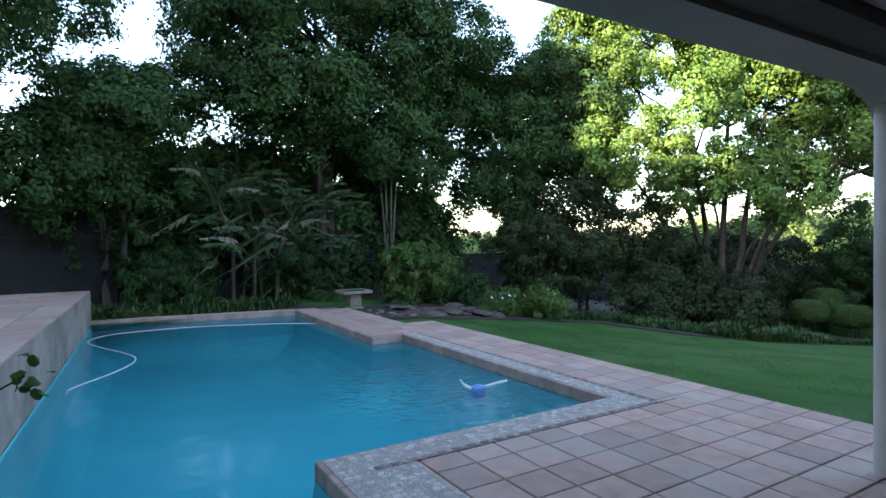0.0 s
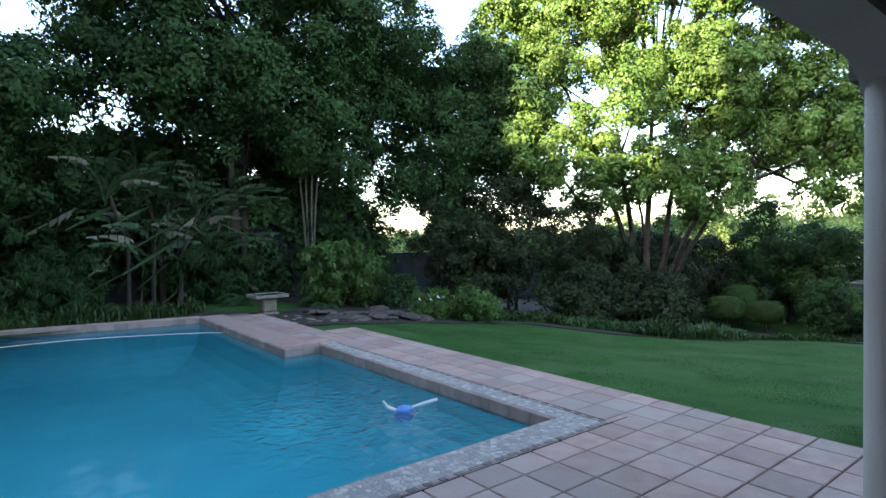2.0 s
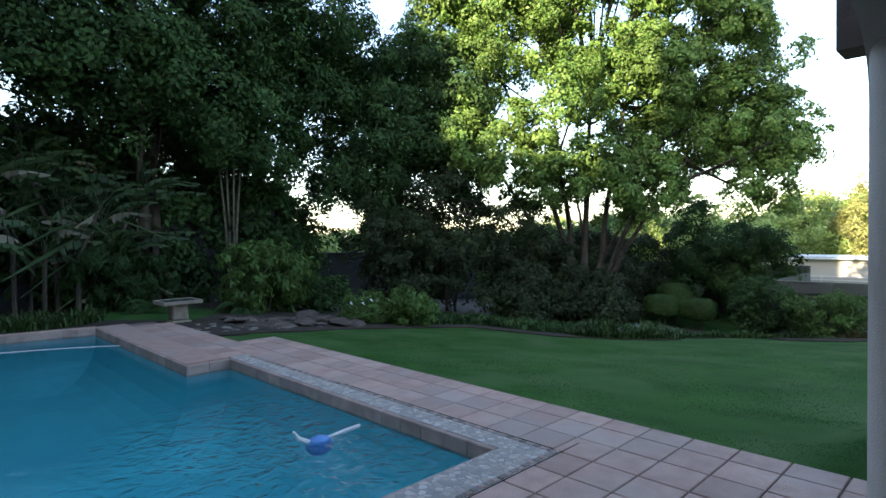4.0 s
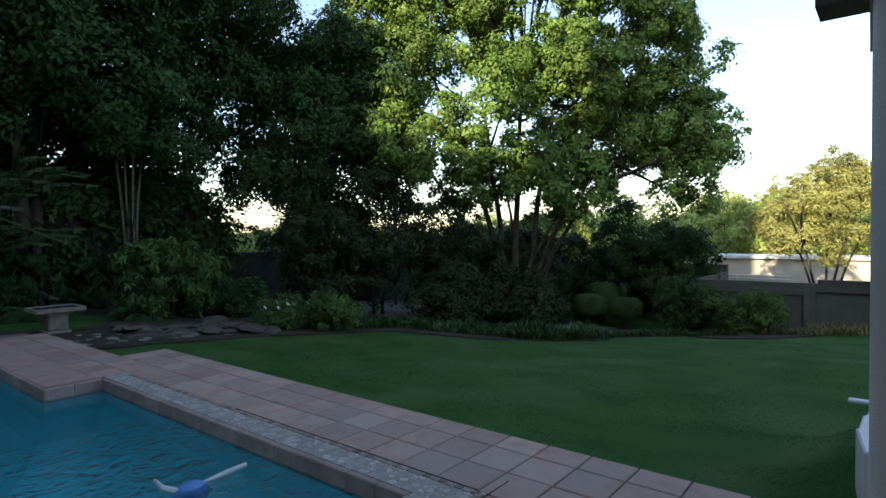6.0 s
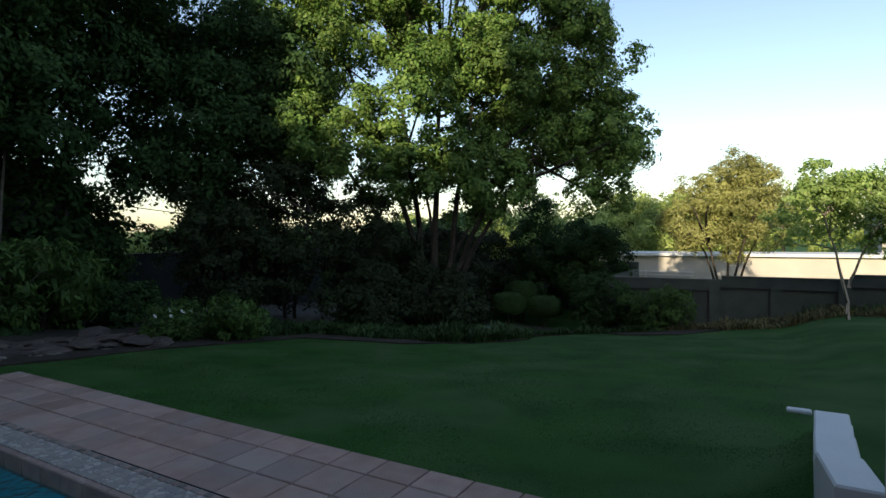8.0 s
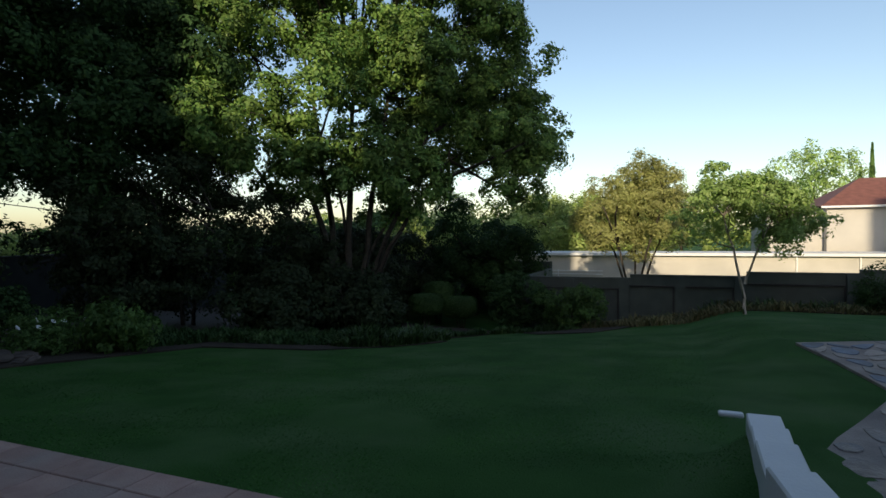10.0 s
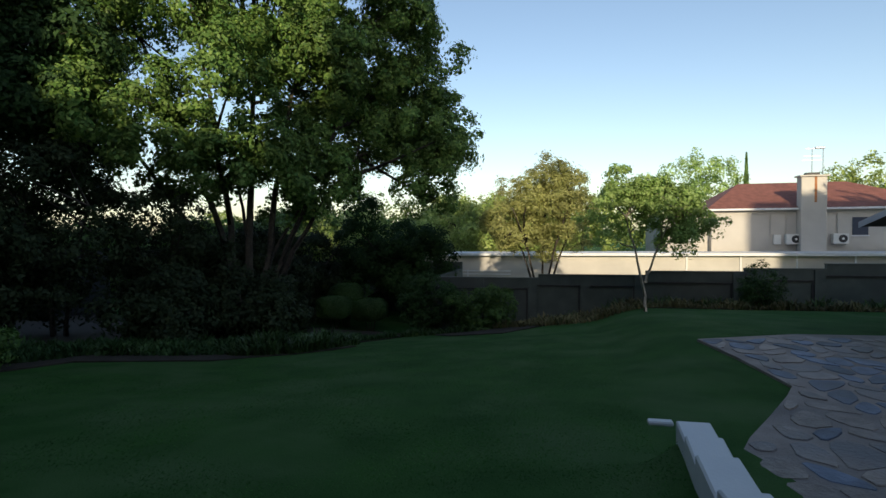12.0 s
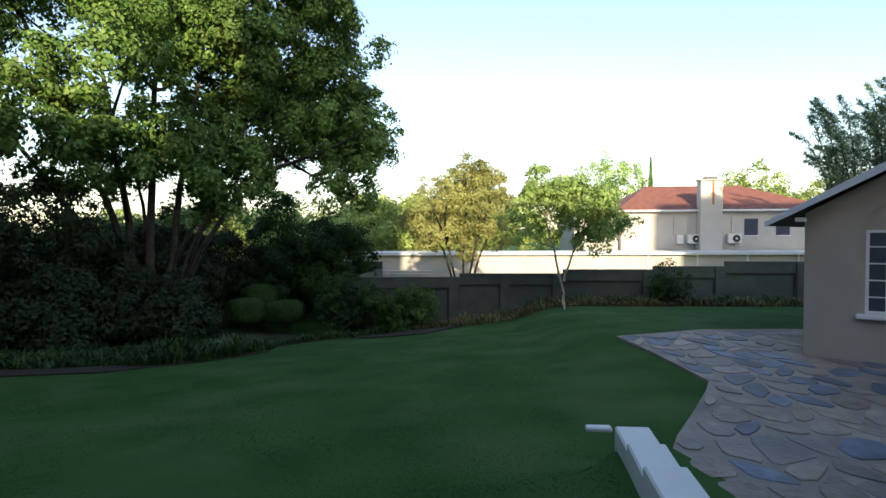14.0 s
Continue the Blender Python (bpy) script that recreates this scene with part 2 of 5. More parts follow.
M = {
    "lawn": material("lawn", (0.024, 0.08, 0.018), (0.04, 0.112, 0.026), 1.2, 0.95, 0.5, 60, third=(0.065, 0.125, 0.045), third_scale=0.8),
    "soil": material("soil", (0.022, 0.016, 0.011), (0.045, 0.033, 0.023), 3, 0.95, 0.9, 25),
    "tile": material("terracotta_tile", (0.39, 0.24, 0.2), (0.49, 0.32, 0.27), 5, 0.62, 0.3, 60, spread=0.16, third=(0.42, 0.33, 0.29), third_scale=1.1),
    "coping": material("coping_brick", (0.3, 0.21, 0.18), (0.4, 0.29, 0.25), 6, 0.7, 0.4, 50, spread=0.18),
    "grout": material("grout", (0.17, 0.135, 0.13), (0.25, 0.2, 0.185), 8, 0.9, 0.5, 60),
    "pebble": pebble_material(),
    "plaster_pool": material("pool_plaster", (0.05, 0.49, 0.54), (0.065, 0.54, 0.58), 1.5, 0.6, third=(0.045, 0.44, 0.49), third_scale=0.5),
    "water": water_material(),
    "hose": material("white_hose", (0.75, 0.77, 0.75), (0.62, 0.66, 0.66), 8, 0.4),
    "cleaner": material("cleaner_blue", (0.08, 0.25, 0.6), (0.12, 0.32, 0.68), 8, 0.35),
    "fence": material("fence_green", (0.055, 0.072, 0.065), (0.08, 0.1, 0.088), 2, 0.8, 0.3, 30, third=(0.06, 0.07, 0.065), third_scale=0.6),
    "fence_dark": material("fence_charcoal", (0.018, 0.02, 0.024), (0.03, 0.033, 0.038), 2, 0.8, 0.3, 30),
    "beige": material("beige_plaster", (0.36, 0.325, 0.28), (0.41, 0.37, 0.32), 1.5, 0.85, 0.35, 90, third=(0.34, 0.3, 0.26), third_scale=0.5),
    "deck_wall": material("deck_wall_plaster", (0.25, 0.2, 0.175), (0.36, 0.29, 0.255), 3.5, 0.85, 0.5, 40, third=(0.17, 0.145, 0.13), third_scale=1.2),
    "leaf_shrub": leaf_material("leaf_shrub", (0.02, 0.036, 0.015), (0.05, 0.07, 0.03), 0.25, 0.55),
    "cottage": material("cottage_plaster", (0.42, 0.375, 0.325), (0.49, 0.44, 0.385), 1.5, 0.85, 0.35, 90, third=(0.38, 0.34, 0.3), third_scale=0.5),
    "cream": material("cream_plaster", (0.5, 0.47, 0.42), (0.58, 0.545, 0.49), 0.8, 0.85, 0.2, 20, third=(0.42, 0.4, 0.37), third_scale=0.25),
    "white": material("white_paint", (0.78, 0.78, 0.78), (0.7, 0.71, 0.72), 2, 0.55, 0.15, 40),
    "ceiling": material("ceiling_paint", (0.62, 0.6, 0.62), (0.68, 0.66, 0.68), 1, 0.8),
    "dark_timber": material("dark_timber", (0.05, 0.04, 0.035), (0.08, 0.06, 0.05), 9, 0.7, 0.3, 40),
    "fascia": material("fascia_grey", (0.55, 0.6, 0.66), (0.62, 0.67, 0.72), 2, 0.6, 0.1, 40),
    "roof_red": material("roof_red", (0.19, 0.075, 0.055), (0.27, 0.105, 0.08), 3, 0.75, 0.3, 30, spread=0.12),
    "roof_grey": material("roof_grey", (0.12, 0.12, 0.13), (0.18, 0.18, 0.19), 3, 0.75, 0.3, 30),
    "glass": material("window_glass", (0.05, 0.06, 0.085), (0.08, 0.09, 0.12), 1, 0.06),
    "ac": material("ac_casing", (0.75, 0.74, 0.7), (0.68, 0.67, 0.63), 3, 0.45),
    "black": material("black_plastic", (0.02, 0.02, 0.022), (0.03, 0.03, 0.032), 4, 0.5),
    "metal": material("galvanised", (0.45, 0.46, 0.48), (0.55, 0.56, 0.58), 5, 0.4, metallic=0.8),
    "rust": material("rust_stain", (0.3, 0.11, 0.04), (0.42, 0.2, 0.09), 6, 0.9),
    "patio": material("slate_paving", (0.19, 0.145, 0.12), (0.34, 0.27, 0.225), 4.5, 0.55, 0.8, 24, spread=0.26, third=(0.15, 0.14, 0.145), third_scale=0.9),
    "mortar": material("paving_mortar", (0.25, 0.205, 0.18), (0.37, 0.31, 0.27), 2.4, 0.8, 0.6, 40, third=(0.2, 0.17, 0.155), third_scale=0.8),
    "rock": material("rock", (0.055, 0.04, 0.034), (0.13, 0.1, 0.085), 5, 0.85, 0.9, 18, spread=0.25),
    # lighter copy of beige: light spilling onto the veranda column, put into the colour
    "beige_lit": material("beige_plaster_lit", (0.56, 0.5, 0.44), (0.62, 0.56, 0.49), 1.5, 0.85, 0.3, 90),
    "pebble_stone": material("pebble_stone", (0.16, 0.14, 0.125), (0.28, 0.25, 0.22), 5, 0.85, 0.6, 30, spread=0.3),
    "stone": material("cast_stone", (0.2, 0.18, 0.14), (0.3, 0.26, 0.21), 8, 0.85, 0.6, 60),
    "bark": material("bark", (0.03, 0.024, 0.018), (0.065, 0.053, 0.04), 9, 0.95, 1.0, 22, third=(0.085, 0.07, 0.053), third_scale=1.5),
    "pale_bark": material("pale_bark", (0.35, 0.3, 0.24), (0.48, 0.43, 0.36), 9, 0.9, 0.6, 22),
    "grey_bark": material("grey_bark", (0.13, 0.11, 0.085), (0.2, 0.175, 0.14), 9, 0.9, 0.7, 22),
    "patio_blue": material("slate_blue", (0.085, 0.11, 0.16), (0.17, 0.21, 0.29), 3.5, 0.6, 0.6, 30, spread=0.35, third=(0.075, 0.075, 0.085), third_scale=1.3),
    "leaf_big": leaf_material("leaf_big", (0.053, 0.13, 0.028), (0.19, 0.29, 0.075), 0.2),
    "leaf_dark": leaf_material("leaf_dark", (0.026, 0.062, 0.022), (0.054, 0.112, 0.034), 0.25, 0.65),
    "leaf_mid": leaf_material("leaf_mid", (0.06, 0.13, 0.035), (0.12, 0.21, 0.055), 0.3),
    "leaf_yellow": leaf_material("leaf_yellow", (0.27, 0.3, 0.1), (0.42, 0.42, 0.17), 0.35),
    # pale warm leaf for skyline trees: evening sun put into the colour
    "leaf_far_sunlit": leaf_material("leaf_far_sunlit", (0.22, 0.32, 0.08), (0.38, 0.45, 0.15), 0.3),
    "leaf_sapling": leaf_material("leaf_sapling", (0.24, 0.38, 0.11), (0.42, 0.56, 0.2), 0.4),
    "leaf_blue": leaf_material("leaf_blue", (0.13, 0.22, 0.14), (0.26, 0.36, 0.21), 0.4),
    "leaf_banana": leaf_material("leaf_banana", (0.035, 0.07, 0.03), (0.065, 0.11, 0.045), 0.3, 0.35),
    "leaf_dry": leaf_material("leaf_dry", (0.15, 0.14, 0.1), (0.3, 0.28, 0.21), 0.3),
    "leaf_hedge": leaf_material("leaf_hedge", (0.035, 0.085, 0.024), (0.068, 0.13, 0.036), 0.2, 0.55),
    "leaf_border": leaf_material("leaf_border", (0.09, 0.1, 0.04), (0.2, 0.17, 0.085), 0.2, 0.6),
    "leaf_strap": leaf_material("leaf_strap", (0.035, 0.075, 0.024), (0.07, 0.125, 0.038), 0.2, 0.35),
    "grass": leaf_material("grass_blade", (0.036, 0.13, 0.026), (0.066, 0.19, 0.042), 0.45, 0.6),
    "petal": material("petal_white", (0.8, 0.8, 0.78), (0.7, 0.7, 0.72), 5, 0.6),
    "lamp": material("lamp_white", (0.85, 0.85, 0.82), (0.8, 0.8, 0.78), 5, 0.4),
}


# ---- mesh helpers ----
def part(name, bm, mat, parent=None, label="", smooth=False):
    if isinstance(bm, bpy.types.Mesh):
        me = bm
    else:
        me = bpy.data.meshes.new(name)
        bm.to_mesh(me)
        bm.free()
    if not me.materials:
        me.materials.append(M[mat])
    if smooth:
        for p in me.polygons:
            p.use_smooth = True
    ob = new(name, me)
    ob.parent = parent
    if label:
        ob["label"] = label
    return ob


def thing(name, at, label, category, group="", rz=0.0):
    ob = new(name)
    ob.matrix_world = pose(*at, 0, 0, rz)
    return tagged(ob, label, category, group)


def structure(ob, label=""):
    return tagged(ob, label, "", "", "structure")


def box(x0, x1, y0, y1, z0, z1, bevel=0.0, bm=None):
    bm = bm or bmesh.new()
    c = ((x0 + x1) / 2, (y0 + y1) / 2, (z0 + z1) / 2)
    r = bmesh.ops.create_cube(bm, size=1.0, matrix=Matrix.Translation(c) @ Matrix.Diagonal((abs(x1 - x0), abs(y1 - y0), abs(z1 - z0), 1)))
    if bevel:
        edges = list({e for v in r["verts"] for e in v.link_edges})
        bmesh.ops.bevel(bm, geom=edges, offset=bevel, segments=1, affect="EDGES")
    return bm


def prism(points, z0, z1, bevel=0.0):
    """A slab over a polygon in plan."""
    bm = bmesh.new()
    low = [bm.verts.new((x, y, z0)) for x, y in points]
    high = [bm.verts.new((x, y, z1)) for x, y in points]
    n = len(points)
    top = bm.faces.new(high)
    bm.faces.new(list(reversed(low)))
    for i in range(n):
        bm.faces.new((low[i], low[(i + 1) % n], high[(i + 1) % n], high[i]))
    if bevel:
        bmesh.ops.bevel(bm, geom=list(top.edges), offset=bevel, segments=1, affect="EDGES")
    bmesh.ops.recalc_face_normals(bm, faces=bm.faces)
    return bm


def tube_into(bm, path, radii, sides=8):
    """A round tapered tube along a line of points."""
    rings = []
    for i, p in enumerate(path):
        a, b = Vector(path[max(0, i - 1)]), Vector(path[min(len(path) - 1, i + 1)])
        q = (b - a).to_track_quat("Z", "Y")
        rings.append([bm.verts.new(Vector(p) + q @ Vector((radii[i] * math.cos(k * 2 * math.pi / sides), radii[i] * math.sin(k * 2 * math.pi / sides), 0))) for k in range(sides)])
    for r0, r1 in zip(rings, rings[1:]):
        for k in range(sides):
            bm.faces.new((r0[k], r0[(k + 1) % sides], r1[(k + 1) % sides], r1[k]))
    bm.faces.new(list(reversed(rings[0])))
    bm.faces.new(rings[-1])
    bmesh.ops.triangulate(bm, faces=bm.faces)
    for f in bm.faces:
        f.normal_update()
        if f.normal.z < 0:
            f.normal_flip()
    return bm


def piece_mesh(name, w, d, h, mat, bevel=0.006):
    bm = box(-w / 2, w / 2, -d / 2, d / 2, -h, 0)
    top = [e for e in bm.edges if all(v.co.z > -1e-5 for v in e.verts)]
    bmesh.ops.bevel(bm, geom=top, offset=bevel, segments=1, affect="EDGES")
    me = bpy.data.meshes.new(name)
    bm.to_mesh(me)
    bm.free()
    me.materials.append(M[mat])
    return me


def leaves_mesh(name, centres, normals_up, size, rng, slim=0.5, droop=0.0):
    """Many small folded leaves, four corners each, as one mesh. They lie roughly square to the outward way of their clump."""
    n = len(centres)
    up = normals_up / (np.linalg.norm(normals_up, axis=1)[:, None] + 1e-9) + rng.normal(size=(n, 3)) * 0.32
    up /= np.linalg.norm(up, axis=1)[:, None] + 1e-9
    along = rng.normal(size=(n, 3))
    along[:, 2] -= droop * 2
    along -= up * (along * up).sum(1)[:, None]
    along /= np.linalg.norm(along, axis=1)[:, None] + 1e-9
    side = np.cross(along, up)
    ln = size * rng.uniform(0.6, 1.3, n)[:, None]
    fold = np.cross(side, along) * ln * 0.08
    v = np.empty((n, 4, 3))
    v[:, 0] = centres - along * ln * 0.5
    v[:, 1] = centres + side * ln * slim * 0.5 + fold
    v[:, 2] = centres + along * ln * 0.5
    v[:, 3] = centres - side * ln * slim * 0.5 + fold
    me = bpy.data.meshes.new(name)
    me.vertices.add(n * 4)
    me.vertices.foreach_set("co", v.reshape(-1))
    me.loops.add(n * 4)
    me.loops.foreach_set("vertex_index", np.arange(n * 4))
    me.polygons.add(n)
    me.polygons.foreach_set("loop_start", np.arange(n) * 4)
    me.update(calc_edges=True)
    return me


def crown_points(blobs, clumps, leaves, clump_r, rng, shell=0.55):
    """Places of leaves: lumps in the outer part of several ellipsoids, clumps over each lump, leaves over each clump."""
    B = np.array(blobs, float)
    lumps = max(5, clumps // 9)
    vol = (B[:, 3] * B[:, 4] * B[:, 5]) ** 0.7
    which = rng.choice(len(B), lumps, p=vol / vol.sum())
    which[:min(len(B), lumps)] = np.arange(len(B))[:lumps]
    d = rng.normal(size=(lumps, 3))
    d /= np.linalg.norm(d, axis=1)[:, None]
    lump = B[which, :3] + d * (rng.uniform(shell ** 3, 1, lumps)[:, None] ** (1 / 3)) * B[which, 3:6] * 0.82
    lr = clump_r * rng.uniform(0.8, 1.5, lumps)
    k1 = rng.choice(lumps, clumps, p=lr ** 2 / (lr ** 2).sum())
    e = rng.normal(size=(clumps, 3)) + d[k1] * 0.5 + np.array([0, 0, 0.35])
    e /= np.linalg.norm(e, axis=1)[:, None]
    c = lump[k1] + e * lr[k1][:, None] * rng.uniform(0.7, 1.05, clumps)[:, None] * np.array([1, 1, 0.8])
    cr = clump_r * 0.42 * rng.uniform(0.6, 1.5, clumps)
    k = rng.choice(clumps, leaves, p=cr ** 2 / (cr ** 2).sum())
    f = rng.normal(size=(leaves, 3)) * 0.85 + e[k] * 0.75 + np.array([0, 0, 0.45])
    f /= np.linalg.norm(f, axis=1)[:, None]
    reach = 1 - 0.55 * rng.uniform(size=leaves)[:, None] ** 2.2
    stray = (rng.uniform(size=leaves) < 0.16)[:, None]
    reach = np.where(stray, reach * 1.5, reach)
    return c[k] + f * reach * cr[k][:, None] * np.array([1.12, 1.12, 0.98]), f + e[k] * 0.25, c


def ground_z(x, y):
    """Level of the garden: flat round the pool, falling away to the far wall."""
    x, y = np.asarray(x, float), np.asarray(y, float)
    k = np.interp(y, [1, 10, 18], [0.066, 0.125, 0.1])
    z1 = -0.07 - np.clip(x - 5.7, 0, 20) * k
    b = np.clip((2.6 - y) / 1.8, 0, 1)
    b = b * b * (3 - 2 * b)
    z2 = -0.4 - np.clip(x - 15, 0, 11) * 0.066
    w = np.clip((x - 3) / 4, 0, 1)
    bank = 0.42 * np.exp(-np.clip(y - 2.4, 0, 9) / 0.35) * (y > 2.3) * np.clip((x - 5.75) / 0.6, 0, 1) * np.clip((8.1 - x) / 0.6, 0, 1)
    return np.where(x < 3, -0.07, z1 * (1 - b * w) + z2 * b * w + bank)


def gz(x, y):
    return float(ground_z(x, y))


def tree(name, at, label, blobs, trunks, leaf, bark="bark", clumps=300, leaves=30000, clump_r=0.6, size=0.13, seed=1, shell=0.5, slim=0.5, droop=0.1, category="tree", group="", limb_ends=14, twig=0.03):
    """Trunks of (start, bend, end, radius) in metres from the foot; limbs run from them into the crown."""
    rng = np.random.default_rng(seed)
    t = thing(name, at, label, category, group)
    pts, ups, clump_at = crown_points(blobs, clumps, leaves, clump_r, rng, shell)
    bm = bmesh.new()
    tops = []
    for a, b, c, r in trunks:
        a, b, c = Vector(a), Vector(b), Vector(c)
        path = []
        for i in range(9):
            s = i / 8
            p = a * (1 - s) ** 2 + b * 2 * s * (1 - s) + c * s * s
            path.append(p + Vector(rng.normal(size=3) * r * 0.25) * (0 < i < 8))
        tube_into(bm, path, [r * (1.25 if i == 0 else 1) * (1 - 0.6 * i / 8) for i in range(9)], 9)
        tops += path[4:]
    part("trunk", bm, bark, t, smooth=True)
    for j in range(limb_ends):
        end = Vector(clump_at[rng.integers(0, len(clump_at))])
        start = min(tops, key=lambda p: (p - end).length + rng.uniform(0, 1.5))
        mid = (start + end) / 2 + Vector(rng.normal(size=3) * 0.25)
        r = twig * rng.uniform(0.8, 1.8)
        part("limb", tube_into(bmesh.new(), [start, mid, end], [r * 1.5, r, r * 0.4], 5), bark, t, smooth=True)
    part("crown", leaves_mesh(name + "_crown", pts, ups, size, rng, slim, droop), leaf, t)
    return t


# ---- ground ----
TILE = 0.38
PX0, PX1, PX2, PY0, PYS, PY1 = 0.86, 4.29, 3.66, 4.88, 10.07, 15.08
WALK_X, WALK_Y, NARROW_X = 5.7, 11.34, 4.85
PYL = 16.1
DECK0, DECK1 = (-1.75, 2.0), (-0.93, 15.92)


def axis_lines(a, b, step, *fixed):
    near = list(np.arange(a, b + 1e-6, step))
    far = [b + 4, b + 10, b + 25, b + 60, b + 150, b + 400, b + 900]
    back = [a - 4, a - 10, a - 25, a - 60, a - 150, a - 400, a - 900]
    near = [v for v in near if min(abs(v - f) for f in fixed) > 0.08]
    return sorted(near + far + back + list(fixed))


def make_ground():
    xs, ys = axis_lines(-10, 34, 0.5, -2.3, WALK_X, NARROW_X), axis_lines(-12, 30, 0.5, -3.0, 2.2, 2.38, 2.6, 2.8, 3.2, PY1 + 0.25, WALK_Y)
    bm = bmesh.new()
    v = [[bm.verts.new((x, y, gz(x, y) + 0.02 * noise.noise((x * 0.7, y * 0.7, 0)) * (5.8 < x < 27))) for x in xs] for y in ys]
    for j in range(len(ys) - 1):
        for i in range(len(xs) - 1):
            cx, cy = (xs[i] + xs[i + 1]) / 2, (ys[j] + ys[j + 1]) / 2
            if -2.3 < cx < WALK_X and -3.0 < cy < WALK_Y or -2.3 < cx < NARROW_X and WALK_Y <= cy < PY1 + 0.25 or -2.3 < cx < PX2 - 0.3 and PY1 < cy < 15.75:
                continue
            bm.faces.new((v[j][i], v[j][i + 1], v[j + 1][i + 1], v[j + 1][i]))
    return structure(part("ground", bm, "lawn", smooth=True), "mown green lawn that falls away from the pool")


ground = make_ground()

# planting beds: sheets of dark soil that follow the ground, 2 cm above it
def bed(points, label):
    xs = [p[0] for p in points]
    ys = [p[1] for p in points]
    bm = prism(points, 0.0, 0.1)
    bmesh.ops.triangulate(bm, faces=bm.faces)
    bmesh.ops.subdivide_edges(bm, edges=bm.edges, cuts=5, use_grid_fill=True)
    for v in bm.verts:
        v.co.z = gz(v.co.x, v.co.y) + (0.03 if v.co.z > 0.05 else -0.05) + 0.01 * noise.noise(v.co)
    return structure(part("ground_bed", bm, "soil"), label)


bed([(-9, 16.35), (-0.9, 16.25), (3.6, 15.45), (4.86, 15.45), (4.86, 12.7), (5.5, 12.3), (6.8, 12.5), (8.6, 12.9), (12.5, 12.9), (14.0, 10.9), (18.4, 9.2), (19.6, 10.4), (23.5, 8.6), (24.6, 9.4), (25.3, 30), (-9, 30)], "dark bare soil of the planting bed under the trees")
bed([(20.4, 5.2), (22.6, 4.0), (23.3, 1.5), (23.5, -2.0), (23.8, -10), (25.4, -10), (25.4, 9.4), (22.8, 8.4), (20.9, 7.0)], "dark soil of the bed along the garden wall")

# ---- pool ----
def make_pool():
    t = thing("swimming_pool", (0, 0, 0), "turquoise plastered swimming pool with a stepped corner, full of water", "swimming pool")
    pts = [(DECK0[0] + 0.012, 2.0), (PX0, 2.0), (PX0, PY0), (PX1, PY0), (PX1, PYS), (PX2, PYS), (PX2, PY1), (DECK1[0] + 0.012, 15.89)]
    bm = bmesh.new()
    n = len(pts)
    lo = [bm.verts.new((x, y, -1.15)) for x, y in pts]
    hi = [bm.verts.new((x, y, -0.1)) for x, y in pts]
    rings = [hi]
    inward = [(1, 1), (-1, 1), (-1, 1), (-1, 1), (-1, -1), (-1, -1), (-1, -1), (1, -1)]
    for depth, inset in ((-0.35, 0.03), (-0.6, 0.12), (-0.8, 0.28), (-0.95, 0.5), (-1.05, 0.85)):
        rings.append([bm.verts.new((x + dx * inset, y + dy * inset, depth)) for (x, y), (dx, dy) in zip(pts, inward)])
    for v in lo:
        bm.verts.remove(v)
    for r0, r1 in zip(rings, rings[1:]):
        for i in range(n):
            bm.faces.new((r0[i], r1[i], r1[(i + 1) % n], r0[(i + 1) % n]))
    bm.faces.new(rings[-1])
    bmesh.ops.triangulate(bm, faces=bm.faces)
    for f in bm.faces:
        f.normal_update()
        if f.normal.z < 0:
            f.normal_flip()
    part("basin", bm, "plaster_pool", t)
    bm = bmesh.new()
    bm.faces.new([bm.verts.new((x, y, POOL_Z)) for x, y in pts])
    w = part("water", bm, "water", t, "still turquoise water with faint ripples")
    w.visible_shadow = False


make_pool()


def slab_under(x0, x1, y0, y1):
    return structure(part("pavement_base", box(x0, x1, y0, y1, -0.6, -0.022), "grout"), "dark grout bed between the paving tiles")


slab_under(PX0 + 0.01, WALK_X - 0.01, -3.0, PY0 - 0.01)
slab_under(PX1 + 0.01, WALK_X - 0.01, PY0 - 0.01, WALK_Y - 0.01)
slab_under(PX2 + 0.01, PX1 + 0.01, PYS + 0.01, WALK_Y - 0.01)
slab_under(PX2 + 0.01, NARROW_X - 0.01, WALK_Y - 0.01, PY1 + 0.24)
slab_under(-8, PX0 + 0.01, -3.0, 1.99)


# ---- left raised deck beside the pool ----
def make_deck():
    t = thing("raised_deck", (0, 0, 0), "raised terrace with pale tiled top and plastered pool-side wall", "terrace")
    pts = [DECK0, DECK1, (-9, 16.6), (-9, 2.0)]
    part("body", prism(pts, -1.4, 0.69), "deck_wall", t)
    me = piece_mesh("deck_tile", 0.486, 0.486, 0.028, "tile")
    for i in range(6):
        for j in range(28):
            y = 2.25 + j * 0.5
            edge = DECK0[0] + (DECK1[0] - DECK0[0]) * (y - DECK0[1]) / (DECK1[1] - DECK0[1])
            o = new("deck_tile", me)
            o.parent = t
            o.matrix_basis = pose(edge - 0.26 - i * 0.5, y, 0.72, 0, 0, -3.35)
    return t


deck = make_deck()

# ---- veranda ----
pillar = thing("veranda_pillar", (4.49, 2.27, 0), "slim round beige plastered column carrying the veranda beam", "pillar")
part("shaft", tube_into(bmesh.new(), [(0, 0, 0.0), (0, 0, 1.5), (0, 0, 2.96)], [0.1, 0.1, 0.1], 28), "beige_lit", pillar, smooth=True)


